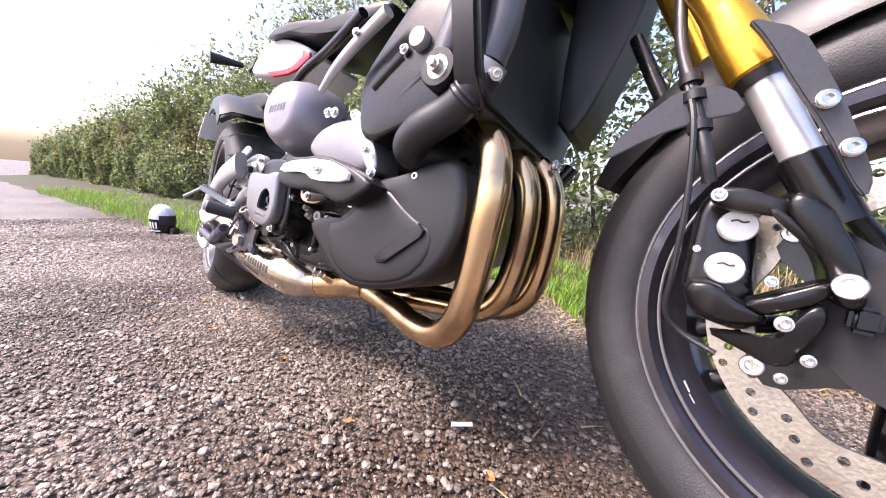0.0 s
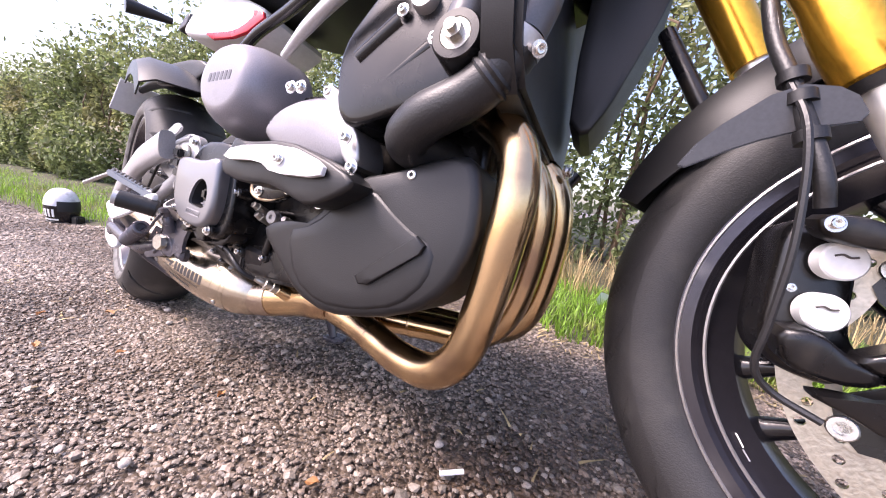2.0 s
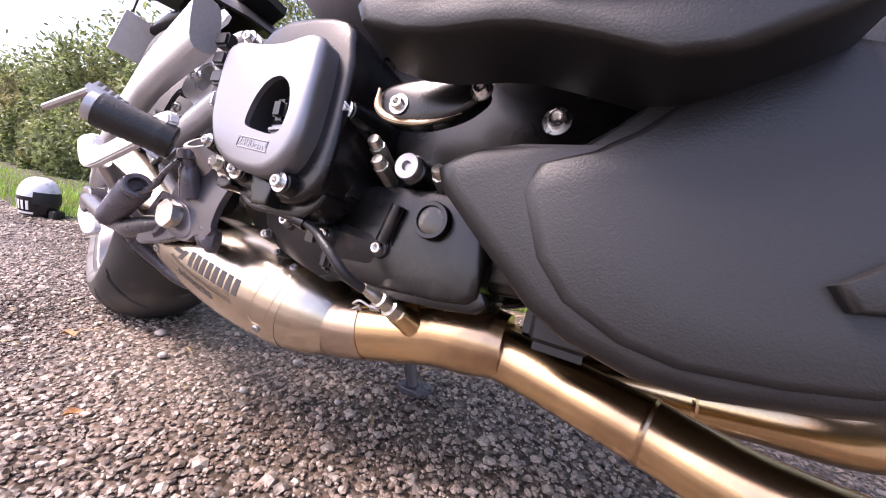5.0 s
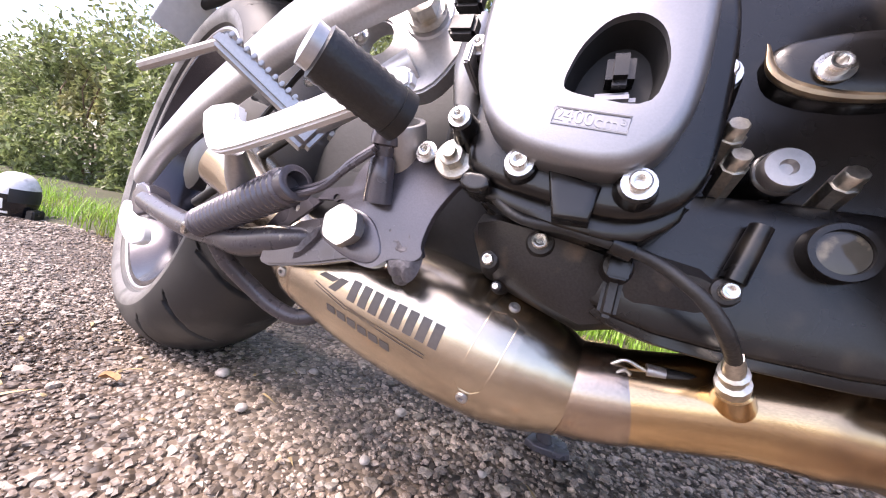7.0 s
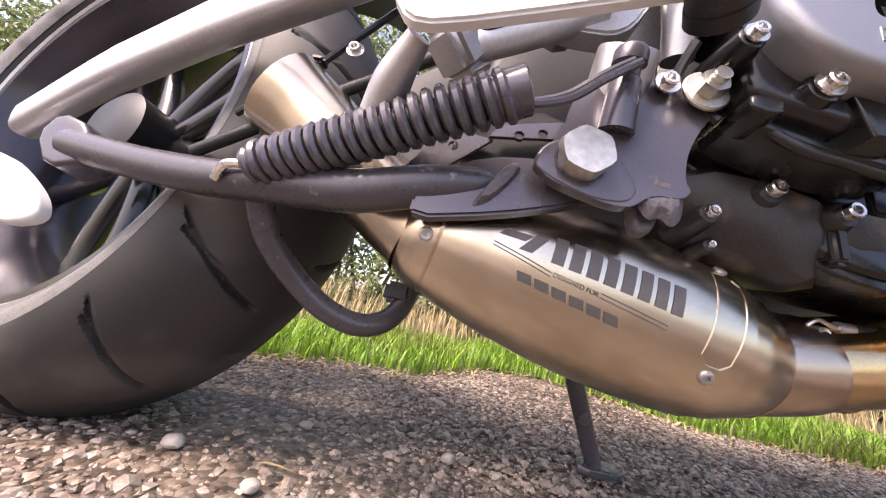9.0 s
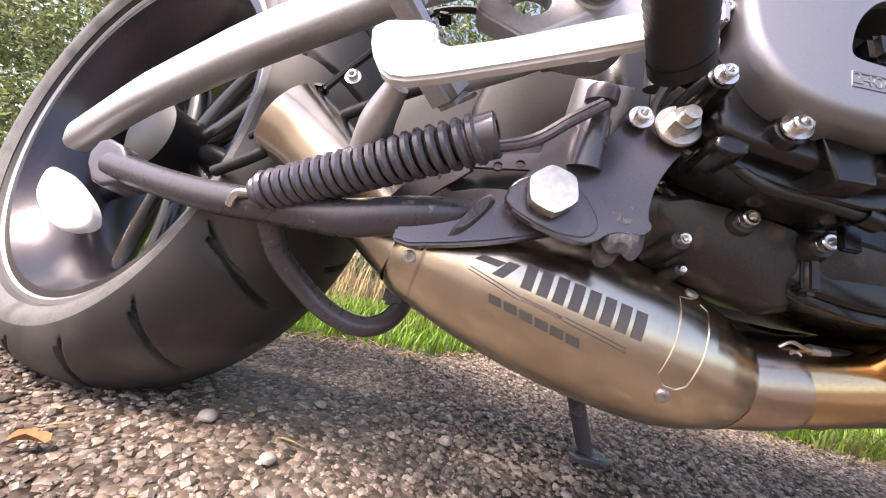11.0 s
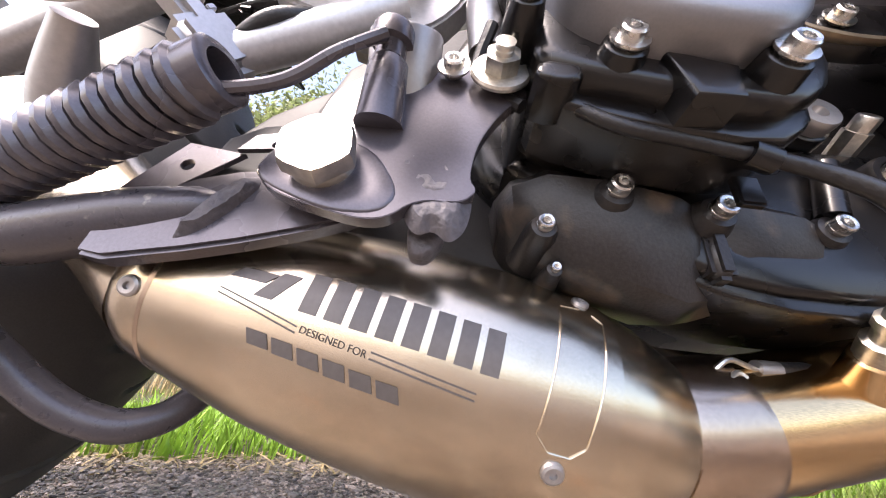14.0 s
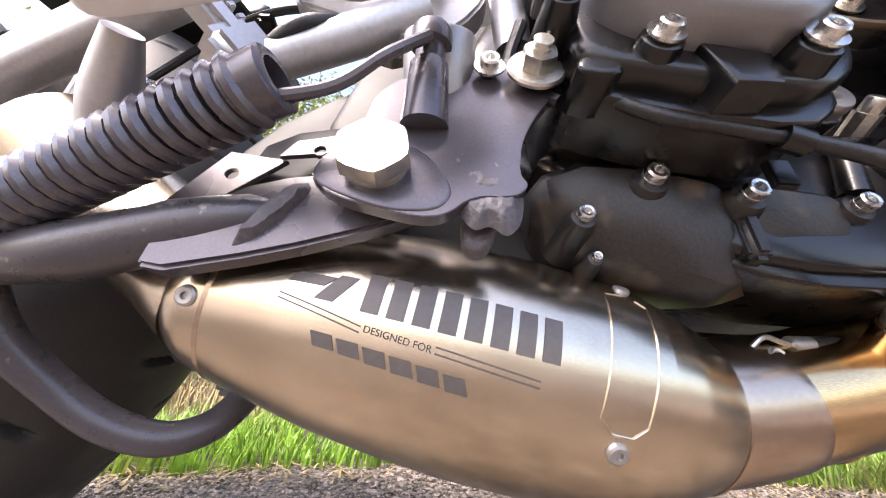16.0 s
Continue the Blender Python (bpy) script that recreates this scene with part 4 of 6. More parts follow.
def window_cover():
    bm = bmesh.new()
    p = chaikin([(0.556, 0.3746), (0.5524, 0.3552), (0.5539, 0.3316), (0.5579, 0.3084), (0.5708, 0.286), (0.592, 0.2753), (0.6305, 0.2719), (0.6478, 0.2851), (0.6554, 0.3081), (0.6549, 0.3527), (0.6497, 0.3812), (0.6095, 0.3699)], 2)
    c = sum(p, Vector()) / len(p)
    loops = [[CW @ (q + Vector((0, 0, -0.05))) for q in p]]
    for k in range(5):
        a = math.pi / 2 * k / 4
        s = 1 - 0.13 * (1 - math.cos(a))
        loops.append([CW @ (c + (q - c) * s + Vector((0, 0, -0.008 + 0.008 * math.sin(a)))) for q in p])
    vs = rings(bm, loops, cap1=False)
    w = chaikin([(0.5992, 0.3076), (0.6071, 0.3044), (0.6371, 0.3005), (0.6407, 0.3214), (0.6353, 0.3381), (0.6248, 0.3451), (0.6125, 0.3415), (0.6033, 0.3277)], 2)
    inner = [bm.verts.new(CW @ q) for q in w]
    edges = [bm.edges.get((vs[-1][i], vs[-1][(i + 1) % len(vs[-1])])) for i in range(len(vs[-1]))]
    edges += [bm.edges.new((inner[i], inner[(i + 1) % len(inner)])) for i in range(len(inner))]
    bmesh.ops.triangle_fill(bm, use_beauty=True, use_dissolve=False, edges=edges)
    deep = [bm.verts.new(CW @ (q * 1.0 + Vector((0, 0, -0.004)))) for q in w]
    for i in range(len(w)):
        j = (i + 1) % len(w)
        bm.faces.new((inner[i], inner[j], deep[j], deep[i]))
    cup = bmesh.new()
    wc = sum(w, Vector()) / len(w)
    rings(cup, [[CW @ (q + Vector((0, 0, -0.004))) for q in w], [CW @ (wc + (q - wc) * 0.85 + Vector((0, 0, -0.018))) for q in w]], cap0=False)
    return bm, cup


wbm, cbm = window_cover()
part("clutch_cover", wbm, M["grey"], engine, "silver-grey clutch cover with a dark window")
# The near-black lining carries the recess's shade in its colour.
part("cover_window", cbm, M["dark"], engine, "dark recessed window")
part("window_boss", block((0.012, 0.016, 0.014), CW @ Matrix.Translation((0.622, 0.3232, -0.012)) @ Matrix.Rotation(0.1, 4, "Z"), 0.003), M["case"], engine)
part("window_boss", block((0.020, 0.008, 0.008), CW @ Matrix.Translation((0.6211, 0.3099, -0.013)) @ Matrix.Rotation(0.15, 4, "Z"), 0.003), M["grey"], engine)
part("clutch_case", dome([(0.5548, 0.2758), (0.5648, 0.2655), (0.5984, 0.2593), (0.6444, 0.2552), (0.6676, 0.2733), (0.6701, 0.3205), (0.6657, 0.3681), (0.6516, 0.4058), (0.5546, 0.3989)], side_frame(-0.1655, 0.30) @ Matrix.Translation((0, -0.30, 0)), 0.07, 0.006), M["case"], engine, "black clutch housing under the cover")
for q, s in (((0.664, -0.1544, 0.3316), 0.85), ((0.6401, -0.179, 0.2712), 0.80), ((0.5879, -0.1755, 0.2738), 0.80), ((0.5524, -0.177, 0.2922), 0.65), ((0.5506, -0.1685, 0.3335), 0.65)):
    part("bolt_boss", lathe([(-0.04, 0.0190 * s), (-0.012, 0.0125 * s), (-0.002, 0.0100 * s), (-0.001, 0.008 * s)], axes(q, RT), 18), M["case"], engine)
    bolt(q, engine, "cap", RT, s * 1.05)
part("cover_fin", dome([(0.601, 0.2751), (0.6266, 0.2691), (0.6249, 0.2521), (0.6082, 0.2512)], side_frame(-0.1714, 0.283) @ Matrix.Translation((0, -0.283, 0)), 0.02, 0.002, 0, 0), M["case"], engine)
part("cover_fin", dome([(0.5585, 0.2677), (0.5735, 0.267), (0.5747, 0.2596), (0.566, 0.2563), (0.557, 0.2593)], side_frame(-0.1673, 0.283) @ Matrix.Translation((0, -0.283, 0)), 0.02, 0.002, 0, 1), M["case"], engine)
part("case_step", dome([(0.5595, 0.2689), (0.5985, 0.2594), (0.6445, 0.2553), (0.6644, 0.2713), (0.6619, 0.2599), (0.6452, 0.2459), (0.599, 0.2492), (0.5634, 0.2581)], side_frame(-0.158, 0.28) @ Matrix.Translation((0, -0.28, 0)), 0.03, 0.003, 0.0, 1), M["case"], engine)
part("capacity_frame", tube([CW @ Vector(q) for q in ((0.5999, 0.298, 0.0), (0.6308, 0.296, 0.0), (0.6304, 0.2885, 0.0), (0.5994, 0.2904, 0.0), (0.5999, 0.298, 0.0))], 0.0006, 6, smooth=False), M["grey"], engine)
lettering("capacity_mark", "2400cm\u00b3", 0.0085, lambda x, y, h: CW @ Vector((0.6149 + x, 0.2931 + y - 0.111 * x, h)), M["grey"], engine, "raised capacity lettering")
# round covers above
part("alternator_cover", lathe([(-0.04, 0.075), (0.0, 0.074), (0.020, 0.071), (0.042, 0.063), (0.054, 0.056), (0.061, 0.049), (0.0645, 0.043), (0.0655, 0.038), (0.0660, 0.0)], axes((0.614, -0.090, 0.480), RT), 56), M["lilac"], engine, "lilac grey rounded alternator cover")
part("cover_badge", bars([(-0.024 + 0.0085 * k, -0.006 + 0.001 * k, 0.0055, 0.013, 0.002) for k in range(6)], lambda u, v, h: axes((0.614, -0.090, 0.480), RT) @ Vector((u, v, 0.0656 + h))), M["slate"], engine)
cover("crank_cover", [(0.718, 0.4184), (0.7275, 0.4382), (0.748, 0.4551), (0.7856, 0.4689), (0.8316, 0.4726), (0.8517, 0.4581), (0.8749, 0.426), (0.8851, 0.3998), (0.8583, 0.3857), (0.773, 0.3886)], -0.1622, 0.44, 0.06, 0.014, 0.005, "lilac", "satin silver crankshaft cover", 2)
cover("cover_flange", [(0.8168, 0.4796), (0.8403, 0.4828), (0.8665, 0.4549), (0.8892, 0.4198), (0.8953, 0.3934), (0.8756, 0.3885), (0.8526, 0.4328), (0.8312, 0.463)], -0.1653, 0.44, 0.05, 0.004, 0.0, "alu", "", 1)
CC = side_frame(-0.1604, 0.44) @ Matrix.Translation((0, -0.44, 0))
part("mark_frame", tube([CC @ Vector(q) for q in ((0.7357, 0.4213, 0), (0.7757, 0.4311, 0), (0.7751, 0.4447, 0), (0.7349, 0.435, 0), (0.7357, 0.4213, 0))], 0.0007, 6, smooth=False), M["slate"], engine)
lettering("engine_mark", "CP3", 0.0145, lambda x, y, h: CC @ Vector((0.7552 + x, 0.4331 + y + 0.15 * x, h)), M["slate"], engine, "dark engine type lettering")
for q in ((0.8802, -0.1792, 0.4213), (0.8278, -0.1554, 0.4744), (0.7814, -0.1562, 0.4793), (0.7518, -0.1456, 0.4818), (0.8871, -0.1727, 0.39)):
    bolt(q, engine, "cap", RT, 1.0)
cover("timing_cover", [(0.6805, 0.352), (0.6851, 0.3331), (0.6997, 0.3266), (0.7232, 0.3258), (0.7523, 0.3364), (0.7675, 0.3525), (0.7551, 0.3643), (0.7101, 0.3606)], -0.1432, 0.36, 0.012, 0.006, 0.002, "case", "black timing cover with a worn gold edge", 2)
part("worn_edge", tube([(0.6814, -0.1419, 0.3521), (0.6857, -0.1441, 0.338), (0.6995, -0.1451, 0.3304), (0.723, -0.145, 0.3297), (0.7504, -0.1437, 0.3382)], [0.001, 0.0042, 0.0048, 0.0040, 0.001], 10, squash=0.6), M["brass"], engine, "gold-tinted worn metal edge")
for q in ((0.7044, -0.148, 0.3395), (0.7637, -0.1506, 0.3502)):
    bolt(q, engine, "cap", RT, 0.85)
part("filler_plug", lathe([(-0.02, 0.0095), (0.0, 0.0104), (0.003, 0.0104), (0.0042, 0.0097), (0.0042, 0.0040), (0.0010, 0.0030)], axes((0.7066, -0.1238, 0.3015), RT), 28), M["alu"], engine, "bright round filler plug")
part("plug_boss", lathe([(-0.04, 0.0135), (-0.004, 0.012), (-0.003, 0.0105)], axes((0.7066, -0.1228, 0.3015), RT), 28), M["case"], engine)
part("sight_glass_ring", lathe([(-0.03, 0.0150), (0.0, 0.0145), (0.002, 0.0137), (0.002, 0.0108), (-0.001, 0.0104)], axes((0.7348, -0.1264, 0.2661), RT), 28), M["case"], engine)
part("sight_glass", lathe([(-0.004, 0.0106), (0.0002, 0.0104), (0.0008, 0.006), (0.0009, 0.0)], axes((0.7348, -0.1264, 0.2661), RT), 24), M["glass"], engine, "round oil sight glass")
for q in ((0.732, -0.1183, 0.2986), (0.6799, -0.1292, 0.312), (0.6848, -0.127, 0.2981)):
    part("banjo_bolt", lathe([(-0.02, 0.006), (0.0, 0.0065), (0.002, 0.0065), (0.0022, 0.0052), (0.009, 0.0052), (0.010, 0.0045)], axes(q, RT + UP * 0.4), 8), M["zinc"], engine)

# cylinder side plate, ribs and frame
cover("cylinder_side", [(0.845, 0.5195), (0.8832, 0.5742), (0.9452, 0.6497), (1.0466, 0.6637), (1.0426, 0.5535), (1.0365, 0.4945), (0.9535, 0.4574), (0.8775, 0.4291), (0.8538, 0.4525)], -0.1633, 0.53, 0.10, 0.008, 0.003, "case", "dark grey cylinder side casting", 2)
for a, b in (((0.8757, 0.5074), (0.9225, 0.546)), ((0.9115, 0.4778), (0.9627, 0.5186))):
    part("cylinder_rib", tube([(a[0], -0.1630, a[1]), (b[0], -0.1590, b[1])], 0.010, 12, smooth=False), M["case"], engine)
    bolt((b[0] + 0.006, -0.168, b[1] + 0.006), engine, "cap", RT, 0.8)
frame_part = part("frame", tube([(0.7688, -0.1739, 0.5087), (0.8077, -0.1778, 0.5379), (0.8546, -0.1804, 0.5659), (0.9089, -0.1816, 0.595)], [0.006, 0.009, 0.010, 0.011], 16, squash=0.8), M["silverpaint"], bike, "silver cast frame rail")
bolt((0.8626, -0.1923, 0.5719), frame_part, "cap", RT, 0.7)
part("down_tube", tube([(0.9976, -0.1728, 0.5169), (1.0146, -0.1619, 0.592), (1.0364, -0.1402, 0.7137)], 0.020, 18), M["slate"], frame_part)
part("engine_mount", lathe([(-0.03, 0.026), (0.0, 0.024), (0.003, 0.022), (0.003, 0.015), (0.0, 0.014)], axes((1.0057, -0.1947, 0.5139), RT), 28), M["case"], frame_part)
bolt((1.0057, -0.1947, 0.5139), frame_part, "nut", RT, 1.2)
part("mount_cap", lathe([(-0.02, 0.014), (0.0, 0.014), (0.003, 0.012), (0.003, 0.007)], axes((0.9515, -0.17, 0.5626), RT), 24), M["alu"], frame_part)

# coolant hose
hose = part("coolant_hose", tube([(0.9765, -0.1042, 0.4138), (0.9517, -0.1613, 0.4222), (0.975, -0.1799, 0.4434), (1.0196, -0.1808, 0.4672), (1.0485, -0.1801, 0.4929), (1.0616, -0.1763, 0.5199)], [0.023, 0.024, 0.024, 0.022, 0.021, 0.021], 22), M["hose"], bike, "thick black coolant hose")
part("hose_clamp", lathe([(-0.007, 0.0222), (0.007, 0.0222)], axes((1.0588, -0.1768, 0.5139), Vector((0.42, 0.06, 0.9))), 28), M["alu"], hose)
bolt((1.0798, -0.1927, 0.5012), hose, "cap", Vector((0.6, -0.7, -0.2)), 0.8)
part("hose_spigot", tube([(1.0606, -0.1763, 0.5199), (1.0693, -0.1706, 0.5552), (1.0742, -0.1671, 0.6156)], 0.019, 18), M["slate"], hose)
part("hose_ridge", lathe([(-0.003, 0.022), (0, 0.0235), (0.003, 0.022)], axes((1.0428, -0.1804, 0.4869), Vector((0.7, 0, 0.7))), 24), M["hose"], hose)
part("hose_ridge", lathe([(-0.003, 0.022), (0, 0.0235), (0.003, 0.022)], axes((1.038, -0.1805, 0.4819), Vector((0.7, 0, 0.7))), 24), M["hose"], hose)

# radiator across the front
rad = part("radiator", plate([(-0.205, 0.478), (-0.10, 0.458), (0.095, 0.428), (0.135, 0.452), (0.34, 0.65), (0.36, 0.90), (0.28, 0.90), (-0.20, 0.86), (-0.215, 0.60)], axes((1.128, 0, 0), Vector((1, 0, 0.12)), Vector((0, 1, 0))), 0.035, n=1, bevel=0.006), M["plastic"], bike, "matt black radiator with its shroud")
part("headstock", dome([(1.105, 0.4731), (1.1281, 0.5159), (1.145, 0.5675), (1.161, 0.6166), (1.1749, 0.6705), (1.1849, 0.8672), (1.0746, 0.8604), (1.076, 0.5013)], side_frame(0.044, 0.6) @ Matrix.Translation((0, -0.6, 0)), 0.10, 0.006, 0, 1), M["plastic"], rad, "black steering head casting")
part("horn_bracket", tube([(1.0487, 0.0688, 0.3624), (1.0784, 0.0899, 0.4033), (1.0981, 0.1007, 0.434)], 0.012, 10), M["case"], rad)
bolt((1.0958, 0.0065, 0.4277), rad, "cap", Vector((1, -0.3, 0)), 1.2)
part("head_bracket", tube([(1.1748, 0.0309, 0.6063), (1.2052, 0.0075, 0.5483), (1.2265, -0.0047, 0.51)], 0.010, 10), M["case"], rad)

# crash slider
slider = part("crash_slider", dome([(0.702, 0.3634), (0.7172, 0.3945), (0.7234, 0.407), (0.7426, 0.4023), (0.8164, 0.4101), (0.8806, 0.3933), (0.9189, 0.3769), (0.9144, 0.3648), (0.8662, 0.339), (0.825, 0.3503), (0.7946, 0.3566), (0.7441, 0.3523)], side_frame(-0.2037, 0.39) @ Matrix.Translation((0, -0.39, 0)), 0.045, 0.006, 0.002, 1), M["plastic"], bike, "black and white crash slider")
part("slider_plate", dome([(0.7207, 0.3772), (0.7365, 0.3948), (0.8287, 0.4038), (0.8859, 0.3885), (0.8834, 0.3726), (0.812, 0.3695), (0.7877, 0.3818)], side_frame(-0.2116, 0.40) @ Matrix.Translation((0, -0.40, 0)), 0.006, 0.0015, 0.0, 1), M["whitepaint"], slider, "white slider face")
bolt((0.8214, -0.2155, 0.3877), slider, "cap", RT, 0.9)

# ---------------------------------------------------------------- exhaust
SIL0, SIL1 = Vector((0.4094, -0.1015, 0.1833)), Vector((0.6343, -0.0761, 0.1463))
sd = (SIL1 - SIL0).normalized()
sm = axes(SIL0, sd, UP)
CAN = [(0.0, 0.0340), (0.020, 0.0390), (0.058, 0.0463), (0.090, 0.0500), (0.117, 0.0518), (0.145, 0.0520), (0.175, 0.0505), (0.190, 0.0488), (0.205, 0.0455), (0.218, 0.0410), (0.228, 0.0370), (0.2335, 0.0345)]


def can_radius(d):
    return float(np.interp(d, [p[0] for p in CAN], [p[1] for p in CAN]))


exhaust = part("exhaust", lathe([(d, can_radius(d)) for d in np.linspace(0.0125, 0.190, 30)], sm, 72, cap=False), M["can"], bike, "brushed titanium silencer with tinted steel header pipes")
part("front_cap", lathe([(d, can_radius(d) - 0.0004) for d in np.linspace(0.1895, 0.2335, 14)] + [(0.2345, 0.0325)], sm, 72), M["can"], exhaust)
part("rear_cap", lathe([(-0.006, 0.030), (0.0, 0.0342), (0.006, 0.0358), (0.0125, 0.0368), (0.0130, 0.0360)], sm, 72), M["can"], exhaust)
part("outlet_pipe", tube([SIL0 + sd * 0.004, (0.385, -0.099, 0.199), (0.350, -0.101, 0.221), (0.322, -0.1045, 0.241), (0.302, -0.109, 0.253)], [0.0318, 0.0285, 0.0290, 0.0300, 0.0315], 32, 6, cap=False), M["can"], exhaust, "open silencer outlet pipe")
part("outlet_liner", tube([(0.3025, -0.1089, 0.2527), (0.322, -0.1045, 0.241), (0.350, -0.101, 0.221)], [0.0305, 0.0288, 0.0275], 32, 6, cap=False), M["band"], exhaust)
for d in (0.0130, 0.0140, 0.2325):
    r = can_radius(d) - 0.0002
    part("seam", lathe([(d - 0.0005, r - 0.001), (d - 0.0005, r + 0.0004), (d + 0.0005, r + 0.0004), (d + 0.0005, r - 0.001)], sm, 72), M["band"], exhaust)


def on_can(d, turn, lift=0.0):
    """A place on the silencer's skin: d along it, turn in degrees down from its outer side."""
    side = (RT - sd * RT.dot(sd)).normalized()
    upw = side.cross(sd).normalized()
    if upw.z < 0:
        upw = -upw
    a = radians(turn)
    out = side * math.cos(a) - upw * math.sin(a)
    return SIL0 + sd * d + out * (can_radius(d) + lift), out


for d, turn, s in ((0.178, -47, 0.80), (0.170, 36, 0.82), (0.0065, 21, 0.85), (0.170, 120, 1.0)):
    q, nrm = on_can(d, turn)
    bolt(q, exhaust, "rivet", nrm, s, name="rivet")
# pressed strap between the rivets
corners = [(0.175, -38), (0.166, -35), (0.163, 0), (0.161, 24), (0.166, 29), (0.174, 29), (0.179, 24), (0.182, 0), (0.185, -34), (0.180, -38)]
outline = []
for (d0, t0), (d1, t1) in zip(corners, corners[1:]):
    outline += [on_can(d0 + (d1 - d0) * k / 6, t0 + (t1 - t0) * k / 6, 0.0001)[0] for k in range(6)]
part("strap_edge", tube(outline, 0.00038, 6, smooth=False), M["can"], exhaust, "pressed strap outline")


def can_print(rows):
    """Print on the curved skin, in (along, up in metres, width, height, shear)."""
    def m(u, v, h):
        return on_can(u, -math.degrees(v / 0.050), h)[0]
    bm = bmesh.new()
    for x, y, w, hgt, s in rows:
        nx = max(1, int(w / 0.004))
        ny = max(2, int(hgt / 0.003))
        grid = [[bm.verts.new(m(x + w * i / nx + s * j / ny, y + hgt * j / ny, 0.00025)) for j in range(ny + 1)] for i in range(nx + 1)]
        for i in range(nx):
            for j in range(ny):
                bm.faces.new((grid[i][j], grid[i + 1][j], grid[i + 1][j + 1], grid[i][j + 1]))
    return bm


# maker's mark and model mark as plain bars, two fine rules between them
part("maker_print", can_print([(0.0715 + 0.0094 * k, -0.0065 - 0.00022 * k, 0.0066, 0.0155, 0.0) for k in range(8)]), M["print"], exhaust, "dark grey printed maker's mark as plain bars")
part("maker_print", can_print([(0.042, 0.000, 0.014, 0.0045, 0.004), (0.054, -0.0055, 0.007, 0.0115, 0.007)]), M["print"], exhaust)
part("model_print", can_print([(0.0590 + 0.0096 * k, -0.0225 - 0.0005 * k, 0.0078, 0.0052, -0.0022) for k in range(6)]), M["print"], exhaust, "dark grey slanted model mark as plain bars")
lettering("small_print", "DESIGNED FOR", 0.0036, lambda x, y, h: on_can(0.087 + x, 14.7 - math.degrees((y - 0.05 * x) / 0.050), 0.0003)[0], M["print"], exhaust)


def rule(d0, v0, d1, v1, wide=0.0006):
    """A fine printed line along the skin."""
    bm = bmesh.new()
    rows = []
    for k in range(13):
        t = k / 12
        rows.append([bm.verts.new(on_can(d0 + (d1 - d0) * t, -math.degrees((v0 + (v1 - v0) * t + e) / 0.050), 0.00025)[0]) for e in (0, wide)])
    for a, b in zip(rows, rows[1:]):
        bm.faces.new((a[0], b[0], b[1], a[1]))
    return bm


for v in (0.0, -0.0022):
    part("rule_print", rule(0.041, v - 0.0062, 0.0735, v - 0.0120), M["print"], exhaust)
    part("rule_print", rule(0.1005, v - 0.0124, 0.138, v - 0.0148), M["print"], exhaust)

collector = part("collector", tube([(0.6422, -0.0784, 0.1482), (0.6716, -0.0771, 0.1534), (0.7014, -0.0756, 0.1604), (0.7346, -0.0743, 0.1692), (0.769, -0.0748, 0.1752), (0.7991, -0.0748, 0.1771)], [0.0310, 0.0305, 0.0300, 0.0300, 0.0310, 0.0265], 36), M["pipe"], exhaust, "golden tinted collector pipe")
part("sleeve", tube([SIL1 - sd * 0.003, (0.6422, -0.0787, 0.1477), (0.6643, -0.0776, 0.1519), (0.6716, -0.0771, 0.1536)], [0.0335, 0.0328, 0.0322, 0.0315], 40, 6), M["band"], exhaust, "purple-brown heat-tinted sleeve")
part("header_pipe", tube([(0.783, -0.0733, 0.1718), (0.840, -0.085, 0.168), (0.900, -0.105, 0.165), (0.955, -0.125, 0.162), (1.008, -0.140, 0.170), (1.042, -0.148, 0.203), (1.059, -0.152, 0.260), (1.070, -0.154, 0.335), (1.073, -0.150, 0.395), (1.058, -0.140, 0.437), (1.020, -0.120, 0.466)], 0.0212, 28, 6), M["pipe"], exhaust, "golden heat-tinted header pipe")
part("header_pipe", tube([(0.790, -0.068, 0.174), (0.847, -0.052, 0.166), (0.900, -0.050, 0.174), (0.960, -0.050, 0.182), (1.030, -0.048, 0.192), (1.066, -0.045, 0.240), (1.080, -0.043, 0.335), (1.070, -0.040, 0.400), (1.030, -0.030, 0.450)], [0.014, 0.019, 0.0200, 0.0200, 0.0200, 0.0200, 0.0200, 0.0200, 0.0200], 26, 6), M["pipe"], exhaust, "golden heat-tinted header pipe")
part("header_pipe", tube([(0.800, -0.035, 0.166), (0.880, 0.010, 0.168), (0.960, 0.030, 0.165), (1.040, 0.032, 0.176), (1.082, 0.032, 0.226), (1.096, 0.030, 0.332), (1.085, 0.030, 0.400), (1.050, 0.030, 0.440)], 0.0200, 24, 6), M["pipe"], exhaust, "golden heat-tinted header pipe")
part("weld_ring", lathe([(-0.002, 0.0212), (0, 0.0223), (0.002, 0.0212)], axes((0.900, -0.105, 0.165), Vector((1, -0.34, -0.04))), 28), M["pipe"], exhaust)
part("weld_ring", lathe([(-0.002, 0.0200), (0, 0.0211), (0.002, 0.0200)], axes((0.930, -0.050, 0.178), Vector((1, 0, 0.14))), 28), M["pipe"], exhaust)
part("weld_ring", lathe([(-0.002, 0.0283), (0, 0.0294), (0.002, 0.0283)], axes((0.6988, -0.0734, 0.1567), Vector((1, 0.02, 0.1))), 28), M["pipe"], exhaust)
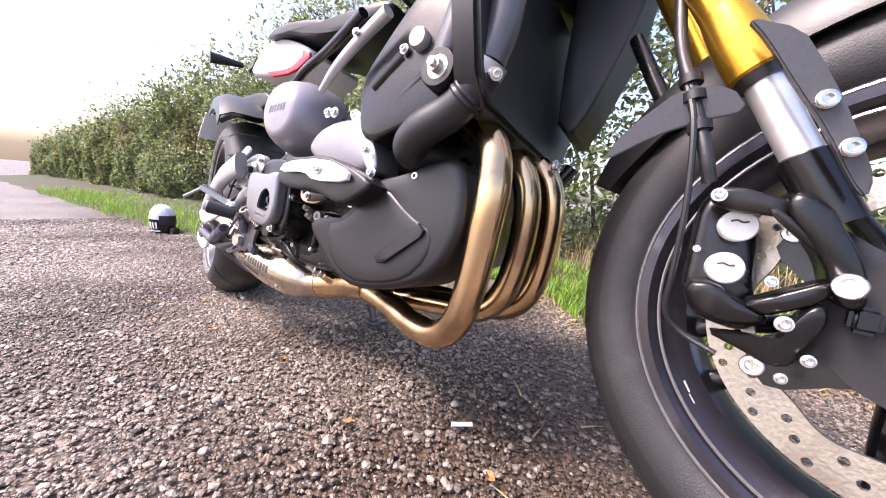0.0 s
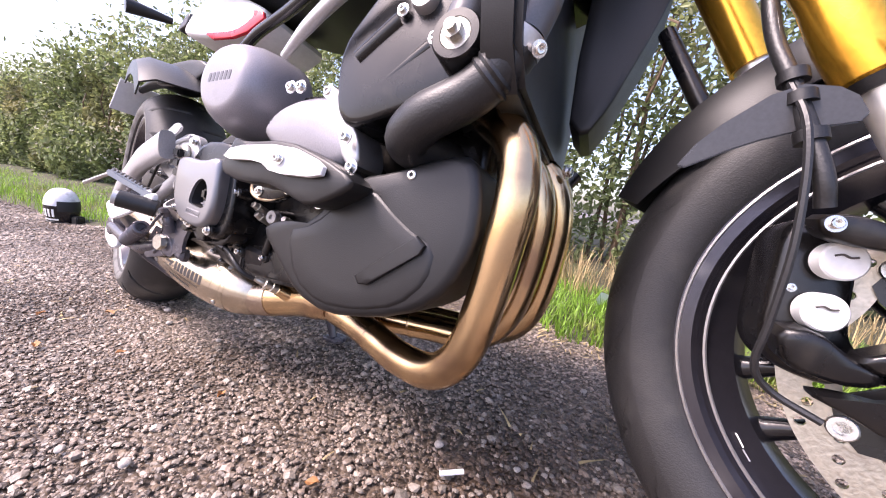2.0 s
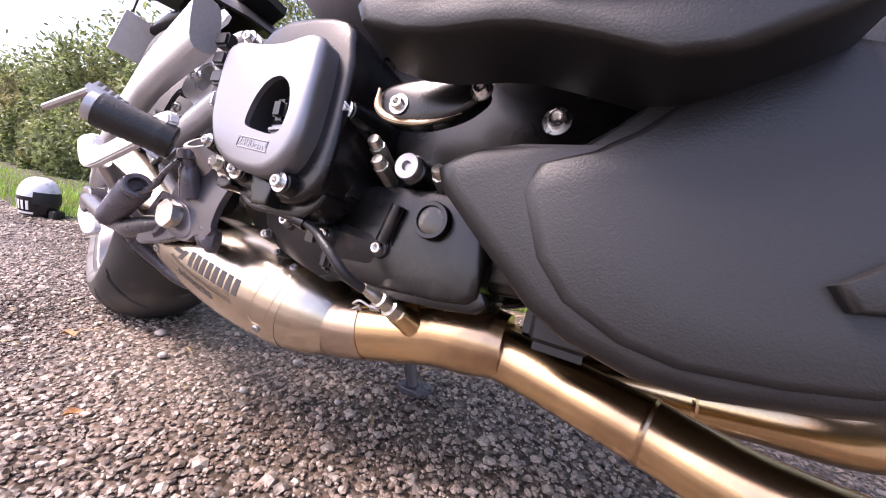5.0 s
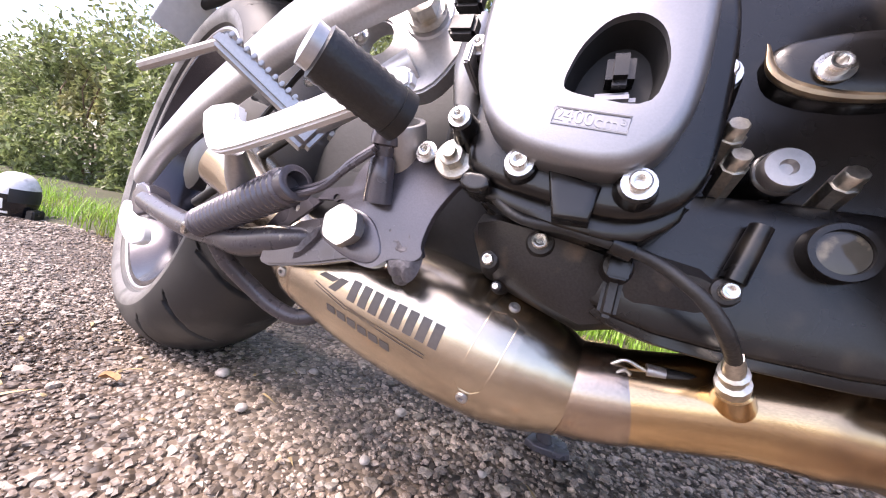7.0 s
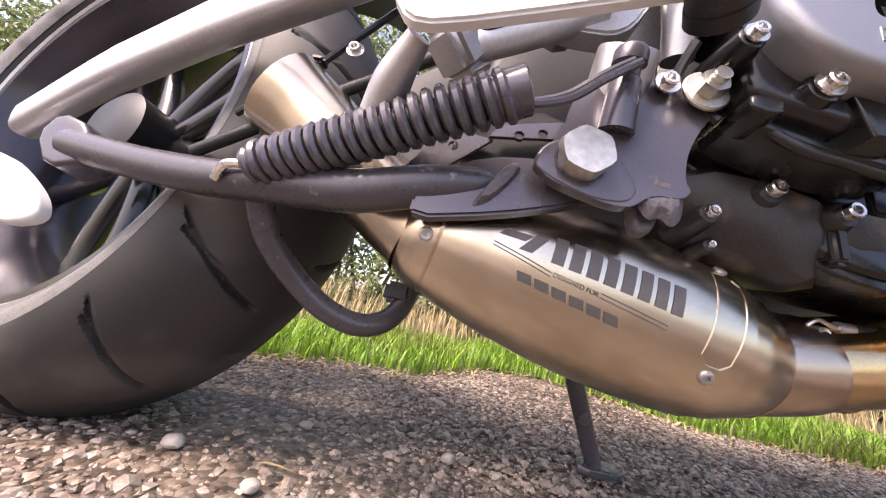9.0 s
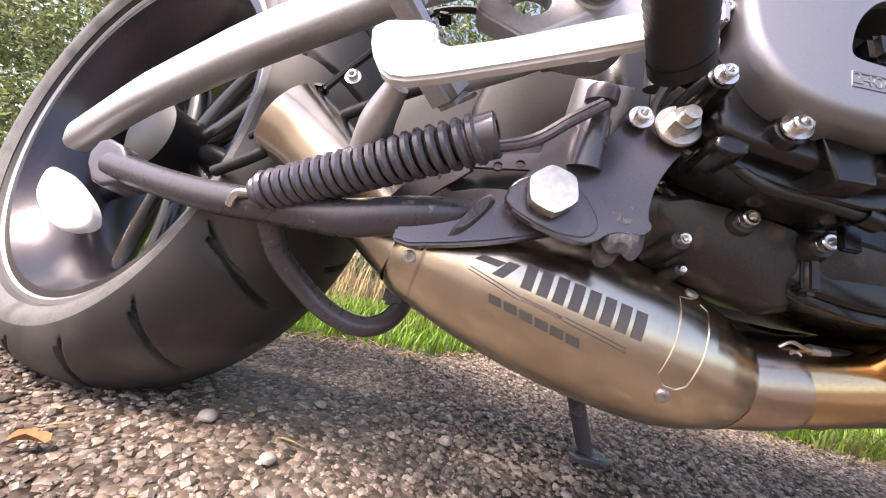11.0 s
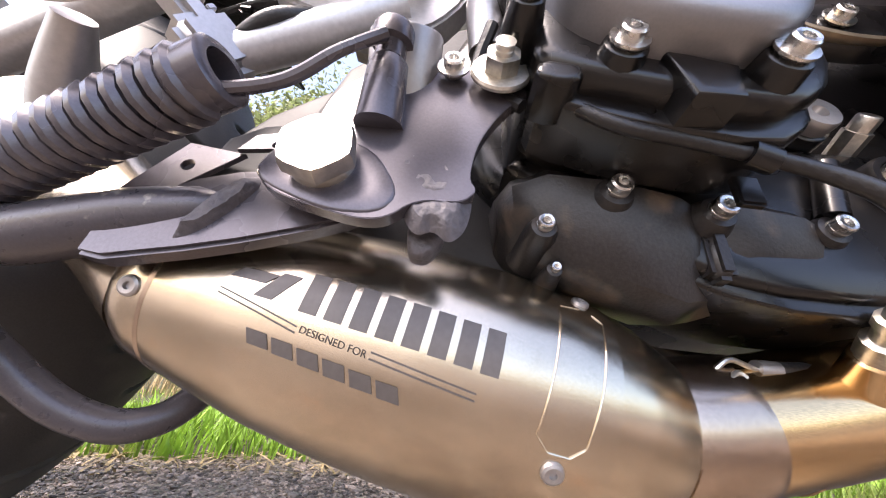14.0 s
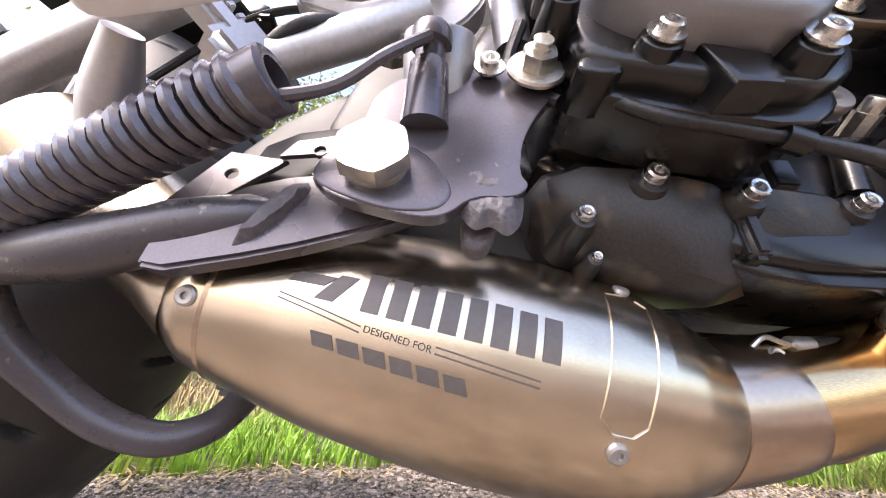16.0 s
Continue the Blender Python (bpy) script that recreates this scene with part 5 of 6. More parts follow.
# oxygen sensor and its lead
part("sensor_boss", lathe([(-0.012, 0.0150), (0.014, 0.0100), (0.026, 0.0090), (0.028, 0.0068)], axes((0.724, -0.093, 0.174), Vector((-0.37, -0.79, 0.52))), 24), M["pipe"], exhaust)
part("oxygen_sensor", lathe([(0.026, 0.0060), (0.027, 0.0080), (0.036, 0.0080), (0.037, 0.0056), (0.043, 0.0056), (0.044, 0.0068), (0.048, 0.0068), (0.049, 0.0050), (0.059, 0.0047), (0.060, 0.0040), (0.066, 0.0036)], axes((0.724, -0.093, 0.174), Vector((-0.37, -0.79, 0.52))), 12), M["zinc"], exhaust, "bright hexagon oxygen sensor")
part("sensor_lead", tube([(0.700, -0.144, 0.2065), (0.6915, -0.156, 0.216), (0.684, -0.1600, 0.2245), (0.673, -0.1605, 0.2335), (0.652, -0.157, 0.2435), (0.617, -0.158, 0.2480), (0.585, -0.160, 0.2515), (0.5523, -0.151, 0.2806)], [0.0036, 0.0037, 0.0037, 0.0034, 0.0031, 0.0029, 0.0029, 0.0029], 12), M["hose"], exhaust, "black sensor lead")
part("lead_clip", lathe([(-0.005, 0.0052), (0.005, 0.0052)], axes((0.642, -0.1565, 0.2452), Vector((1, 0.1, -0.2))), 14), M["case"], exhaust)
part("lead_clip", block((0.010, 0.004, 0.014), axes((0.6444, -0.1462, 0.2368), UP), 0.001), M["case"], exhaust)
# retaining springs
part("spring_hook", tube([(0.6549, -0.0948, 0.1693), (0.6599, -0.0972, 0.177), (0.666, -0.0974, 0.181), (0.6735, -0.0966, 0.1794), (0.6792, -0.0957, 0.1778)], 0.0013, 8), M["zinc"], exhaust)
part("spring_hook", tube([(0.6522, -0.0978, 0.1654), (0.6592, -0.1013, 0.1694), (0.6663, -0.0995, 0.1753), (0.6701, -0.0996, 0.1736)], 0.0013, 8), M["zinc"], exhaust)
part("spring_sleeve", tube([(0.6865, -0.0948, 0.1791), (0.7368, -0.0893, 0.1842)], 0.0040, 12, smooth=False), M["hose"], exhaust)
part("spring_ferrule", tube([(0.6782, -0.0956, 0.1787), (0.6883, -0.0949, 0.1792)], 0.0040, 12, smooth=False), M["alu"], exhaust)
part("spring_hook", tube([(0.7368, -0.0893, 0.1842), (0.7475, -0.0877, 0.1884), (0.7577, -0.0875, 0.1869), (0.7671, -0.0896, 0.1815)], 0.0013, 8), M["zinc"], exhaust)

# ---------------------------------------------------------------- centre stand
def stand_frame(y, z):
    return side_frame(y, z) @ Matrix.Translation((0, -z, 0))


stand = part("centre_stand", plate([(0.48, 0.2612), (0.4942, 0.2757), (0.567, 0.2882), (0.5647, 0.2769), (0.5502, 0.261), (0.5402, 0.2399), (0.5381, 0.2215), (0.5418, 0.2163), (0.5366, 0.2104), (0.5219, 0.2099), (0.5128, 0.2008), (0.5016, 0.1996), (0.4697, 0.2072), (0.4654, 0.2195), (0.478, 0.239)],
             stand_frame(-0.152, 0.26), 0.006, n=2, bevel=0.0012), M["steelblack"], bike, "black powder-coated centre stand bracket")
part("pivot_tab", dome([(0.4633, 0.2119), (0.4666, 0.2268), (0.4834, 0.2359), (0.5034, 0.2307), (0.5163, 0.212), (0.5109, 0.2023), (0.4922, 0.2012)], stand_frame(-0.1549, 0.245), 0.006, 0.0015, 0, 2), M["steelblack"], stand)
b = bolt((0.4869, -0.1573, 0.2213), stand, "pivot", RT, 2.0, "large bright hexagon pivot bolt", 12, "pivot_bolt")
for q, k, s in (((0.5462, -0.1544, 0.2754), "nut", 1.0), ((0.5268, -0.1535, 0.2773), "cap", 0.8)):
    bolt(q, stand, k, RT, s)


def weld(poly, m, high, seed):
    """A lumpy run of weld: an uneven mound over its outline."""
    bm = bmesh.new()
    p = chaikin(poly, 3)
    c = sum(p, Vector()) / len(p)
    loops = []
    for k in range(14):
        t = k / 13
        row = []
        for q in p:
            w = c + (q - c) * (1 - 0.96 * t)
            bead = noise.noise(w * 150 + Vector((seed, 0, 0))) + 0.5 * noise.noise(w * 420 + Vector((0, seed, 0)))
            row.append(m @ (w + Vector((0, 0, -0.002 + high * min(1.0, 3.2 * t) * (0.95 + 0.26 * bead)))))
        loops.append(row)
    rings(bm, loops)
    return bm


part("weld_bead", weld([(0.5098, 0.2278), (0.516, 0.2376), (0.5268, 0.2368), (0.5343, 0.2256), (0.5409, 0.2162), (0.5395, 0.2024), (0.5341, 0.1964), (0.5285, 0.2014), (0.523, 0.1981), (0.5174, 0.2048), (0.5181, 0.2159), (0.5162, 0.223)], stand_frame(-0.152, 0.24), 0.0048, 1), M["weld"], stand, "lumpy grey weld")
part("stop_lug", dome([(0.5182, 0.2142), (0.5292, 0.2171), (0.5331, 0.2047), (0.5278, 0.1933), (0.5194, 0.1943)], stand_frame(-0.1465, 0.225), 0.008, 0.003, 0, 2), M["weld"], stand)
part("lever_plate", plate([(0.4086, 0.1762), (0.453, 0.1878), (0.4921, 0.2025), (0.509, 0.2134), (0.4924, 0.2262), (0.4549, 0.2243), (0.4296, 0.2147), (0.409, 0.1927)], stand_frame(-0.1443, 0.23), 0.009, n=1, bevel=0.0015), M["steelblack"], stand, "black stand leg plate")
part("weld_bead", weld([(0.4373, 0.1881), (0.4454, 0.1916), (0.4538, 0.2023), (0.4612, 0.2157), (0.4576, 0.2208), (0.4506, 0.2147), (0.444, 0.2014)], stand_frame(-0.1455, 0.235), 0.004, 9), M["weld"], stand)
part("stand_tube", tube([(0.4588, -0.1382, 0.2104), (0.439, -0.1413, 0.2048), (0.4134, -0.1425, 0.1978), (0.3766, -0.1399, 0.1879), (0.3465, -0.1332, 0.1861), (0.3161, -0.1278, 0.1846), (0.2800, -0.1216, 0.1830), (0.2300, -0.1120, 0.1850), (0.1700, -0.1010, 0.1905)], [0.004, 0.0095, 0.0115, 0.012, 0.012, 0.0115, 0.0115, 0.0110, 0.0110], 18), M["chipped"], stand, "bent black stand tube")
part("foot_plate", dome([(0.150, 0.192), (0.156, 0.212), (0.180, 0.206), (0.192, 0.180), (0.168, 0.170)], stand_frame(-0.108, 0.19), 0.022, 0.003, 0, 1), M["steelblack"], stand)
part("lever_loop", tube([(0.3133, -0.1208, 0.1812), (0.3206, -0.1054, 0.1558), (0.3368, -0.0879, 0.1352), (0.3571, -0.0771, 0.1207), (0.3785, -0.0678, 0.1148), (0.3944, -0.0587, 0.1196), (0.4033, -0.0492, 0.1319), (0.4068, -0.041, 0.1458)], 0.0082, 16), M["chipped"], stand, "bent black foot lever with stone chips")
part("stand_rubber", block((0.020, 0.012, 0.016), axes((0.3989, -0.0484, 0.1428), UP), 0.003), M["hose"], stand)
# coil spring
S0, S1 = Vector((0.3139, -0.137, 0.1892)), Vector((0.4448, -0.1722, 0.2386))
sp = (S1 - S0).normalized()
sx = axes(S0, sp)
coil = []
turns, per = 21, 14
L = (S1 - S0).length
for i in range(turns * per + 1):
    a = 2 * math.pi * i / per
    r = 0.0108 if i > per else 0.0085
    coil.append(sx @ Vector((r * math.cos(a), r * math.sin(a), L * i / (turns * per))))
spring = part("spring", tube(coil, 0.0029, 7, smooth=False), M["steelblack"], stand, "black coil spring")
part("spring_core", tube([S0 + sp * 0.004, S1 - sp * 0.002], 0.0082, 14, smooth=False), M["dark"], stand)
part("spring_cap", lathe([(-0.004, 0.0105), (0.004, 0.0118), (0.013, 0.0118), (0.014, 0.0105), (0.014, 0.0075), (0.004, 0.007)], axes(S1 - sp * 0.004, sp), 22), M["steelblack"], stand)
part("spring_hook", tube([S1 + Vector((-0.004, -0.004, -0.009)), (0.47, -0.1726, 0.2413), (0.488, -0.174, 0.2561), (0.5029, -0.173, 0.2689)], 0.0022, 8), M["steelblack"], stand)
part("spring_hook", tube([S1 + Vector((-0.002, 0.002, -0.004)), (0.47, -0.1686, 0.246), (0.488, -0.171, 0.2608), (0.5012, -0.169, 0.2725)], 0.0022, 8), M["steelblack"], stand)
part("spring_tang", tube([S0 + Vector((0.004, -0.006, 0.0)), S0 + Vector((-0.010, -0.004, -0.002)), S0 + Vector((-0.016, 0.0, -0.010))], 0.0026, 8), M["steel"], stand)
part("spring_post", lathe([(-0.026, 0.0095), (-0.012, 0.0085), (0.0, 0.0078), (0.002, 0.0062), (0.008, 0.0062), (0.009, 0.0085), (0.015, 0.0085), (0.017, 0.0075)], axes((0.5021, -0.1604, 0.2672), RT * 0.35 + UP), 18), M["steelblack"], stand)
part("bush", lathe([(-0.016, 0.0160), (0.013, 0.0160), (0.014, 0.0154), (0.014, 0.0122), (-0.004, 0.0118)], axes((0.5047, -0.1461, 0.2817), RT * 0.9 + UP), 28), M["alu"], stand, "bright open spacer bush")
part("drilled_bracket", plate([(0.3924, 0.1948), (0.4049, 0.1944), (0.4435, 0.2344), (0.4176, 0.2374)], stand_frame(-0.1354, 0.25), 0.0025, n=0, bevel=0.0005, holes=[(0.397, 0.245, 0.0028), (0.4223, 0.2252, 0.0028)]), M["steelblack"], stand, "black drilled bracket")
part("drilled_bracket", plate([(0.4405, 0.2342), (0.4833, 0.242), (0.4853, 0.255), (0.4459, 0.2438)], stand_frame(-0.135, 0.27), 0.0025, n=0, bevel=0.0005, holes=[(0.4571, 0.2388, 0.0028), (0.47, 0.2429, 0.0028)]), M["steelblack"], stand, "black drilled bracket")
# Near-black block closing the gap behind the drilled brackets.
part("bracket_backing", dome([(0.4194, 0.2227), (0.4268, 0.2548), (0.4835, 0.2697), (0.4923, 0.2359), (0.4538, 0.2168)], stand_frame(-0.1264, 0.27), 0.03, 0.004, 0, 1), M["dark"], stand)

# ---------------------------------------------------------------- rear end
RC = Vector((0.078, 0.052, 0.244))
rm = wheel_frame(RC, radians(-18), radians(6.5))
rear_wheel = part("rear_wheel", rim_mesh(rm, 0.196, 0.068), M["rim"], bike, "gloss black cast rear wheel")
part("tyre", tyre_mesh(rm, 0.275, 0.082, 0.056, 0.196, 0.067, (17, -0.55, 0.075, 0.06, 0.88), 1100, 0.006), M["rubber"], rear_wheel, "wide black rear tyre with curved grooves")
# Ring of the paler rubber, with the sky's sheen painted in.
part("sidewall", lathe([(0.0822, 0.2192), (0.0824, 0.2130), (0.0804, 0.2073), (0.0762, 0.2017)], rm, 120, cap=False), M["dust_sheen"], rear_wheel, "tyre sidewall paled by dust and painted sky sheen")
part("rim_edge", lathe([(0.0695, 0.1985), (0.0715, 0.2000), (0.0722, 0.1950), (0.0702, 0.1930)], rm, 96, cap=False), M["alu"], rear_wheel, "bright worn rim edge")
part("hub", lathe([(-0.06, 0.03), (-0.05, 0.045), (-0.02, 0.040), (0.02, 0.040), (0.045, 0.042), (0.052, 0.028)], rm), M["plastic"], rear_wheel)
for k in range(10):
    part("spoke", spoke_mesh(rm, 2 * math.pi * k / 10, 0.04, 0.178, 0.016, 0.010, 0.18 if k % 2 else -0.18), M["gloss"], rear_wheel)
part("valve_weight", block((0.02, 0.006, 0.004), rm @ Matrix.Rotation(radians(-60), 4, "Z") @ Matrix.Translation((0.20, 0, 0.05)), 0.001), M["alu"], rear_wheel)


def swingarm_mesh(side):
    bm = bmesh.new()
    loops = []
    for t in np.linspace(0, 1, 16):
        x, z = np.interp(t, (0, 0.25, 0.5, 0.75, 1), (0.52, 0.39, 0.255, 0.155, 0.070)), np.interp(t, (0, 0.25, 0.5, 0.75, 1), (0.385, 0.356, 0.298, 0.256, 0.214))
        x, z = float(x), float(z)
        y = (-0.172 + 0.116 * t) if side < 0 else (0.20 - 0.02 * t)
        hz, hy = 0.022 - 0.009 * t, 0.012
        loops.append([Vector((x, y + hy * math.copysign(abs(math.cos(q)) ** 0.6, math.cos(q)), z + hz * math.copysign(abs(math.sin(q)) ** 0.6, math.sin(q)))) for q in [2 * math.pi * i / 16 for i in range(16)]])
    rings(bm, loops)
    return bm


swing = part("swingarm", swingarm_mesh(-1), M["silverpaint"], bike, "silver painted swingarm")
part("swingarm_leg", swingarm_mesh(1), M["silverpaint"], swing)
part("rear_caliper", dome([(0.085, 0.152), (0.082, 0.182), (0.104, 0.178), (0.140, 0.156), (0.150, 0.138), (0.122, 0.128)], stand_frame(-0.084, 0.16), 0.010, 0.003), M["whitepaint"], swing, "pale rear brake caliper cover")


def hugger_mesh():
    bm = bmesh.new()
    loops = []
    for k in range(18):
        a = radians(52 + 55 * k / 17)
        row = []
        for w, dr in ((0.112, -0.045), (0.110, -0.012), (0.085, 0.006), (0.0, 0.012), (-0.085, 0.006), (-0.085, 0.002), (0.0, 0.008), (0.083, 0.002), (0.107, -0.014), (0.109, -0.045)):
            row.append(rm @ Vector(((0.330 + dr) * math.cos(a), (0.330 + dr) * math.sin(a), w)))
        loops.append(row)
    rings(bm, loops)
    return bm


hugger = part("rear_hugger", hugger_mesh(), M["plastic"], bike, "black rear wheel hugger")
# footrest hanger, pegs and brake lever
hanger = part("footrest_hanger", plate([(0.4131, 0.3445), (0.4326, 0.3819), (0.4814, 0.4122), (0.52, 0.4056), (0.5301, 0.3636), (0.5095, 0.3189), (0.4747, 0.3167), (0.4446, 0.3314)], stand_frame(-0.1242, 0.40), 0.016, n=2, bevel=0.003, holes=[(0.4529, 0.3599, 0.014), (0.4923, 0.3747, 0.015)]), M["silverpaint"], bike, "silver cast footrest hanger")
part("hanger_ring", lathe([(-0.012, 0.019), (0.004, 0.019), (0.006, 0.017), (0.006, 0.0135), (-0.006, 0.013)], axes((0.4925, -0.1231, 0.3755), RT), 26), M["silverpaint"], hanger)
part("swing_nut", lathe([(-0.01, 0.013), (0.002, 0.013), (0.004, 0.011), (0.004, 0.006), (0.0, 0.005)], axes((0.4726, -0.1129, 0.3411), RT), 8), M["zinc"], hanger)
bolt((0.4925, -0.1317, 0.3754), hanger, "hex", RT, 1.6)
peg0, peg1 = Vector((0.5018, -0.2266, 0.2967)), Vector((0.5288, -0.1847, 0.2834))
pd = (peg1 - peg0).normalized()
peg = part("footrest_rubber", lathe([(0.0, 0.0105), (0.001, 0.0128), *[(0.003 + 0.0022 * k, 0.0132 if k % 2 else 0.0126) for k in range(16)], (0.040, 0.0128), (0.041, 0.0105)], axes(peg0, pd), 26), M["hose"], hanger, "ribbed black rubber footrest")
part("footrest_collar", lathe([(-0.006, 0.006), (-0.005, 0.0105), (0.0, 0.0105)], axes(peg0, pd), 22), M["silverpaint"], hanger)
part("footrest_collar", lathe([(0.040, 0.0135), (0.047, 0.0135), (0.048, 0.0115)], axes(peg0, pd), 22), M["plastic"], hanger)
tp0, tp1 = Vector((0.3665, -0.1836, 0.3262)), Vector((0.4079, -0.1441, 0.2928))
td = (tp1 - tp0).normalized()
tm = axes(tp0, td, UP)
tpeg = part("serrated_footrest", block((0.012, 0.016, (tp1 - tp0).length), tm @ Matrix.Translation((0, 0, (tp1 - tp0).length / 2)), 0.003), M["alu"], hanger, "bright serrated metal footrest")
for k in range(16):
    part("tooth", block((0.0045, 0.015, 0.0028), tm @ Matrix.Translation((0.0075, 0, 0.006 + 0.0058 * k)), 0.0006), M["alu"], tpeg)
part("footrest_pivot", block((0.030, 0.024, 0.030), tm @ Matrix.Translation((-0.003, 0, (tp1 - tp0).length + 0.008)), 0.005, 3), M["alu"], hanger)
part("footrest_tip", tube([tp0 + Vector((0.004, 0.0, -0.004)), tp0 + Vector((-0.055, -0.012, -0.028))], 0.0035, 8, smooth=False), M["alu"], hanger)
part("peg_strut", tube([(0.416, -0.1368, 0.2889), (0.4574, -0.1351, 0.3144), (0.4917, -0.1319, 0.3402)], [0.010, 0.011, 0.012], 12), M["silverpaint"], hanger)
lever = part("brake_lever", plate([(0.3837, 0.261), (0.3867, 0.2458), (0.3956, 0.2335), (0.4095, 0.2341), (0.4655, 0.2551), (0.5311, 0.2815), (0.529, 0.2943), (0.5072, 0.2892), (0.4445, 0.262), (0.4164, 0.2527), (0.4148, 0.2669)], axes((0.0, -0.1949, 0.015), Vector((0, -1, 0.0)), FW), 0.008, n=1, bevel=0.0015), M["whitepaint"], bike, "pale alloy rear brake lever")
part("lever_back", tube([(0.3986, -0.1788, 0.2549), (0.3874, -0.1634, 0.2399), (0.3809, -0.1477, 0.2237)], [0.006, 0.010, 0.012], 12), M["alu"], lever)
part("master_cylinder", tube([(0.5403, -0.1365, 0.3078), (0.5369, -0.1416, 0.3355), (0.5343, -0.1345, 0.3686)], [0.009, 0.010, 0.008], 14), M["alu"], lever)
for k, z in enumerate((0.345, 0.36, 0.375)):
    part("switch_plug", block((0.016, 0.012, 0.010), axes((0.538, -0.165, z), RT), 0.002), M["plastic"], lever)
part("switch_plate", block((0.012, 0.004, 0.030), axes((0.5484, -0.1618, 0.324), RT, UP), 0.001), M["alu"], lever)
part("switch_wire", tube([(0.541, -0.1521, 0.3075), (0.5363, -0.1449, 0.2886), (0.5419, -0.1463, 0.2752), (0.5564, -0.1512, 0.2624)], 0.003, 8), M["hose"], lever)
# Added filler: near-black stands for the dark gap between stand and engine.
part("gap_filler", dome([(0.4202, 0.2911), (0.4404, 0.3954), (0.5588, 0.4681), (0.6451, 0.3783), (0.6568, 0.2186), (0.5672, 0.2007), (0.51, 0.2056), (0.4532, 0.2413)], stand_frame(-0.0676, 0.34), 0.14, 0.01, 0, 1), M["dark"], bike, "added near-black filler behind the stand and engine")

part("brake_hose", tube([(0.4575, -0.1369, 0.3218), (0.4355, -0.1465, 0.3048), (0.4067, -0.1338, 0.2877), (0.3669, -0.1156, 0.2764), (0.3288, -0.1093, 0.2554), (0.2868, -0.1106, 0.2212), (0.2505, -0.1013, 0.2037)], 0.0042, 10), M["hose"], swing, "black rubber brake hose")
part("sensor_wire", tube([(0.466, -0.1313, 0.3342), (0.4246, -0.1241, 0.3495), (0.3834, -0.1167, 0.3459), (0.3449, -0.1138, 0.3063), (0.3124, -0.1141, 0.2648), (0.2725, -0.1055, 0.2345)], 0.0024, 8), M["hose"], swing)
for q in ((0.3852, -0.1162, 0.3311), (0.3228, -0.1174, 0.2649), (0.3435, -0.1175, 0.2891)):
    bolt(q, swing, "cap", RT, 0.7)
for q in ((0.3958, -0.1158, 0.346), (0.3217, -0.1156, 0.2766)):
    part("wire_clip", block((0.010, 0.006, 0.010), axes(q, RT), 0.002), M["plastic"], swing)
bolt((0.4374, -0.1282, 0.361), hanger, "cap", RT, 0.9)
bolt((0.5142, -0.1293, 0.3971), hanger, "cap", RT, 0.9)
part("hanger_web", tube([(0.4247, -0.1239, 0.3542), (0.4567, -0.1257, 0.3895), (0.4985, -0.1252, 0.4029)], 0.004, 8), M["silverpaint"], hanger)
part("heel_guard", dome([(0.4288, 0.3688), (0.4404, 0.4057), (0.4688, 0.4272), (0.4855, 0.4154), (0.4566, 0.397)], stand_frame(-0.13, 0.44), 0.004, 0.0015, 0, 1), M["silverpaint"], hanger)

# Added mass closing the hollow; its near-black colour stands in for shade.
part("inner_filler", dome([(0.3163, 0.2412), (0.3466, 0.3387), (0.4249, 0.4119), (0.4644, 0.3249), (0.4435, 0.2409), (0.3736, 0.2121)], stand_frame(-0.0232, 0.35), 0.10, 0.01, 0, 1), M["dark"], bike, "added near-black filler for the dark hollow ahead of the rear wheel")

# tail, seat and plate
tail = part("tail_panel", dome([(0.3116, 0.6059), (0.3416, 0.6473), (0.3881, 0.6822), (0.4659, 0.6774), (0.5725, 0.6349), (0.5074, 0.5948), (0.403, 0.5956)], stand_frame(-0.0391, 0.69), 0.14, 0.012, 0.004, 2), M["whitepaint"], bike, "red and white tail panel")
part("tail_flash", dome([(0.3992, 0.5917), (0.4144, 0.6349), (0.4822, 0.649), (0.5724, 0.6308), (0.5073, 0.5927)], stand_frame(-0.0439, 0.66), 0.006, 0.002, 0, 1), M["red"], tail, "red lower tail panel")
part("indicator", tube([(0.326, -0.0698, 0.6204), (0.3064, -0.135, 0.6198)], [0.006, 0.013], 12, smooth=False), M["plastic"], tail)
part("tail_light", dome([(0.2967, 0.6112), (0.315, 0.6393), (0.3349, 0.6515), (0.3315, 0.6225)], stand_frame(-0.0342, 0.71), 0.08, 0.004), M["glass"], tail)
seat = part("seat", dome([(0.3954, 0.6736), (0.4416, 0.7), (0.5591, 0.6931), (0.6497, 0.6741), (0.7837, 0.6925), (0.8034, 0.6758), (0.6872, 0.6492), (0.5768, 0.6571), (0.4739, 0.6815)], stand_frame(-0.056, 0.70), 0.19, 0.010, 0.002, 2), M["plastic"], bike, "black vinyl seat")
part("subframe", tube([(0.474, -0.0439, 0.5537), (0.559, -0.0617, 0.59), (0.6681, -0.0824, 0.6153), (0.7835, -0.1102, 0.6445)], 0.009, 12), M["gloss"], bike, "black subframe tube")
part("fuel_tank", dome([(0.7834, 0.7045), (0.8429, 0.8281), (0.9861, 0.9112), (1.1248, 0.8802), (1.1444, 0.7617), (1.0063, 0.6921), (0.8833, 0.6695)], stand_frame(-0.1369, 0.80), 0.30, 0.05, 0.01, 2), M["gloss"], bike, "gloss black fuel tank")
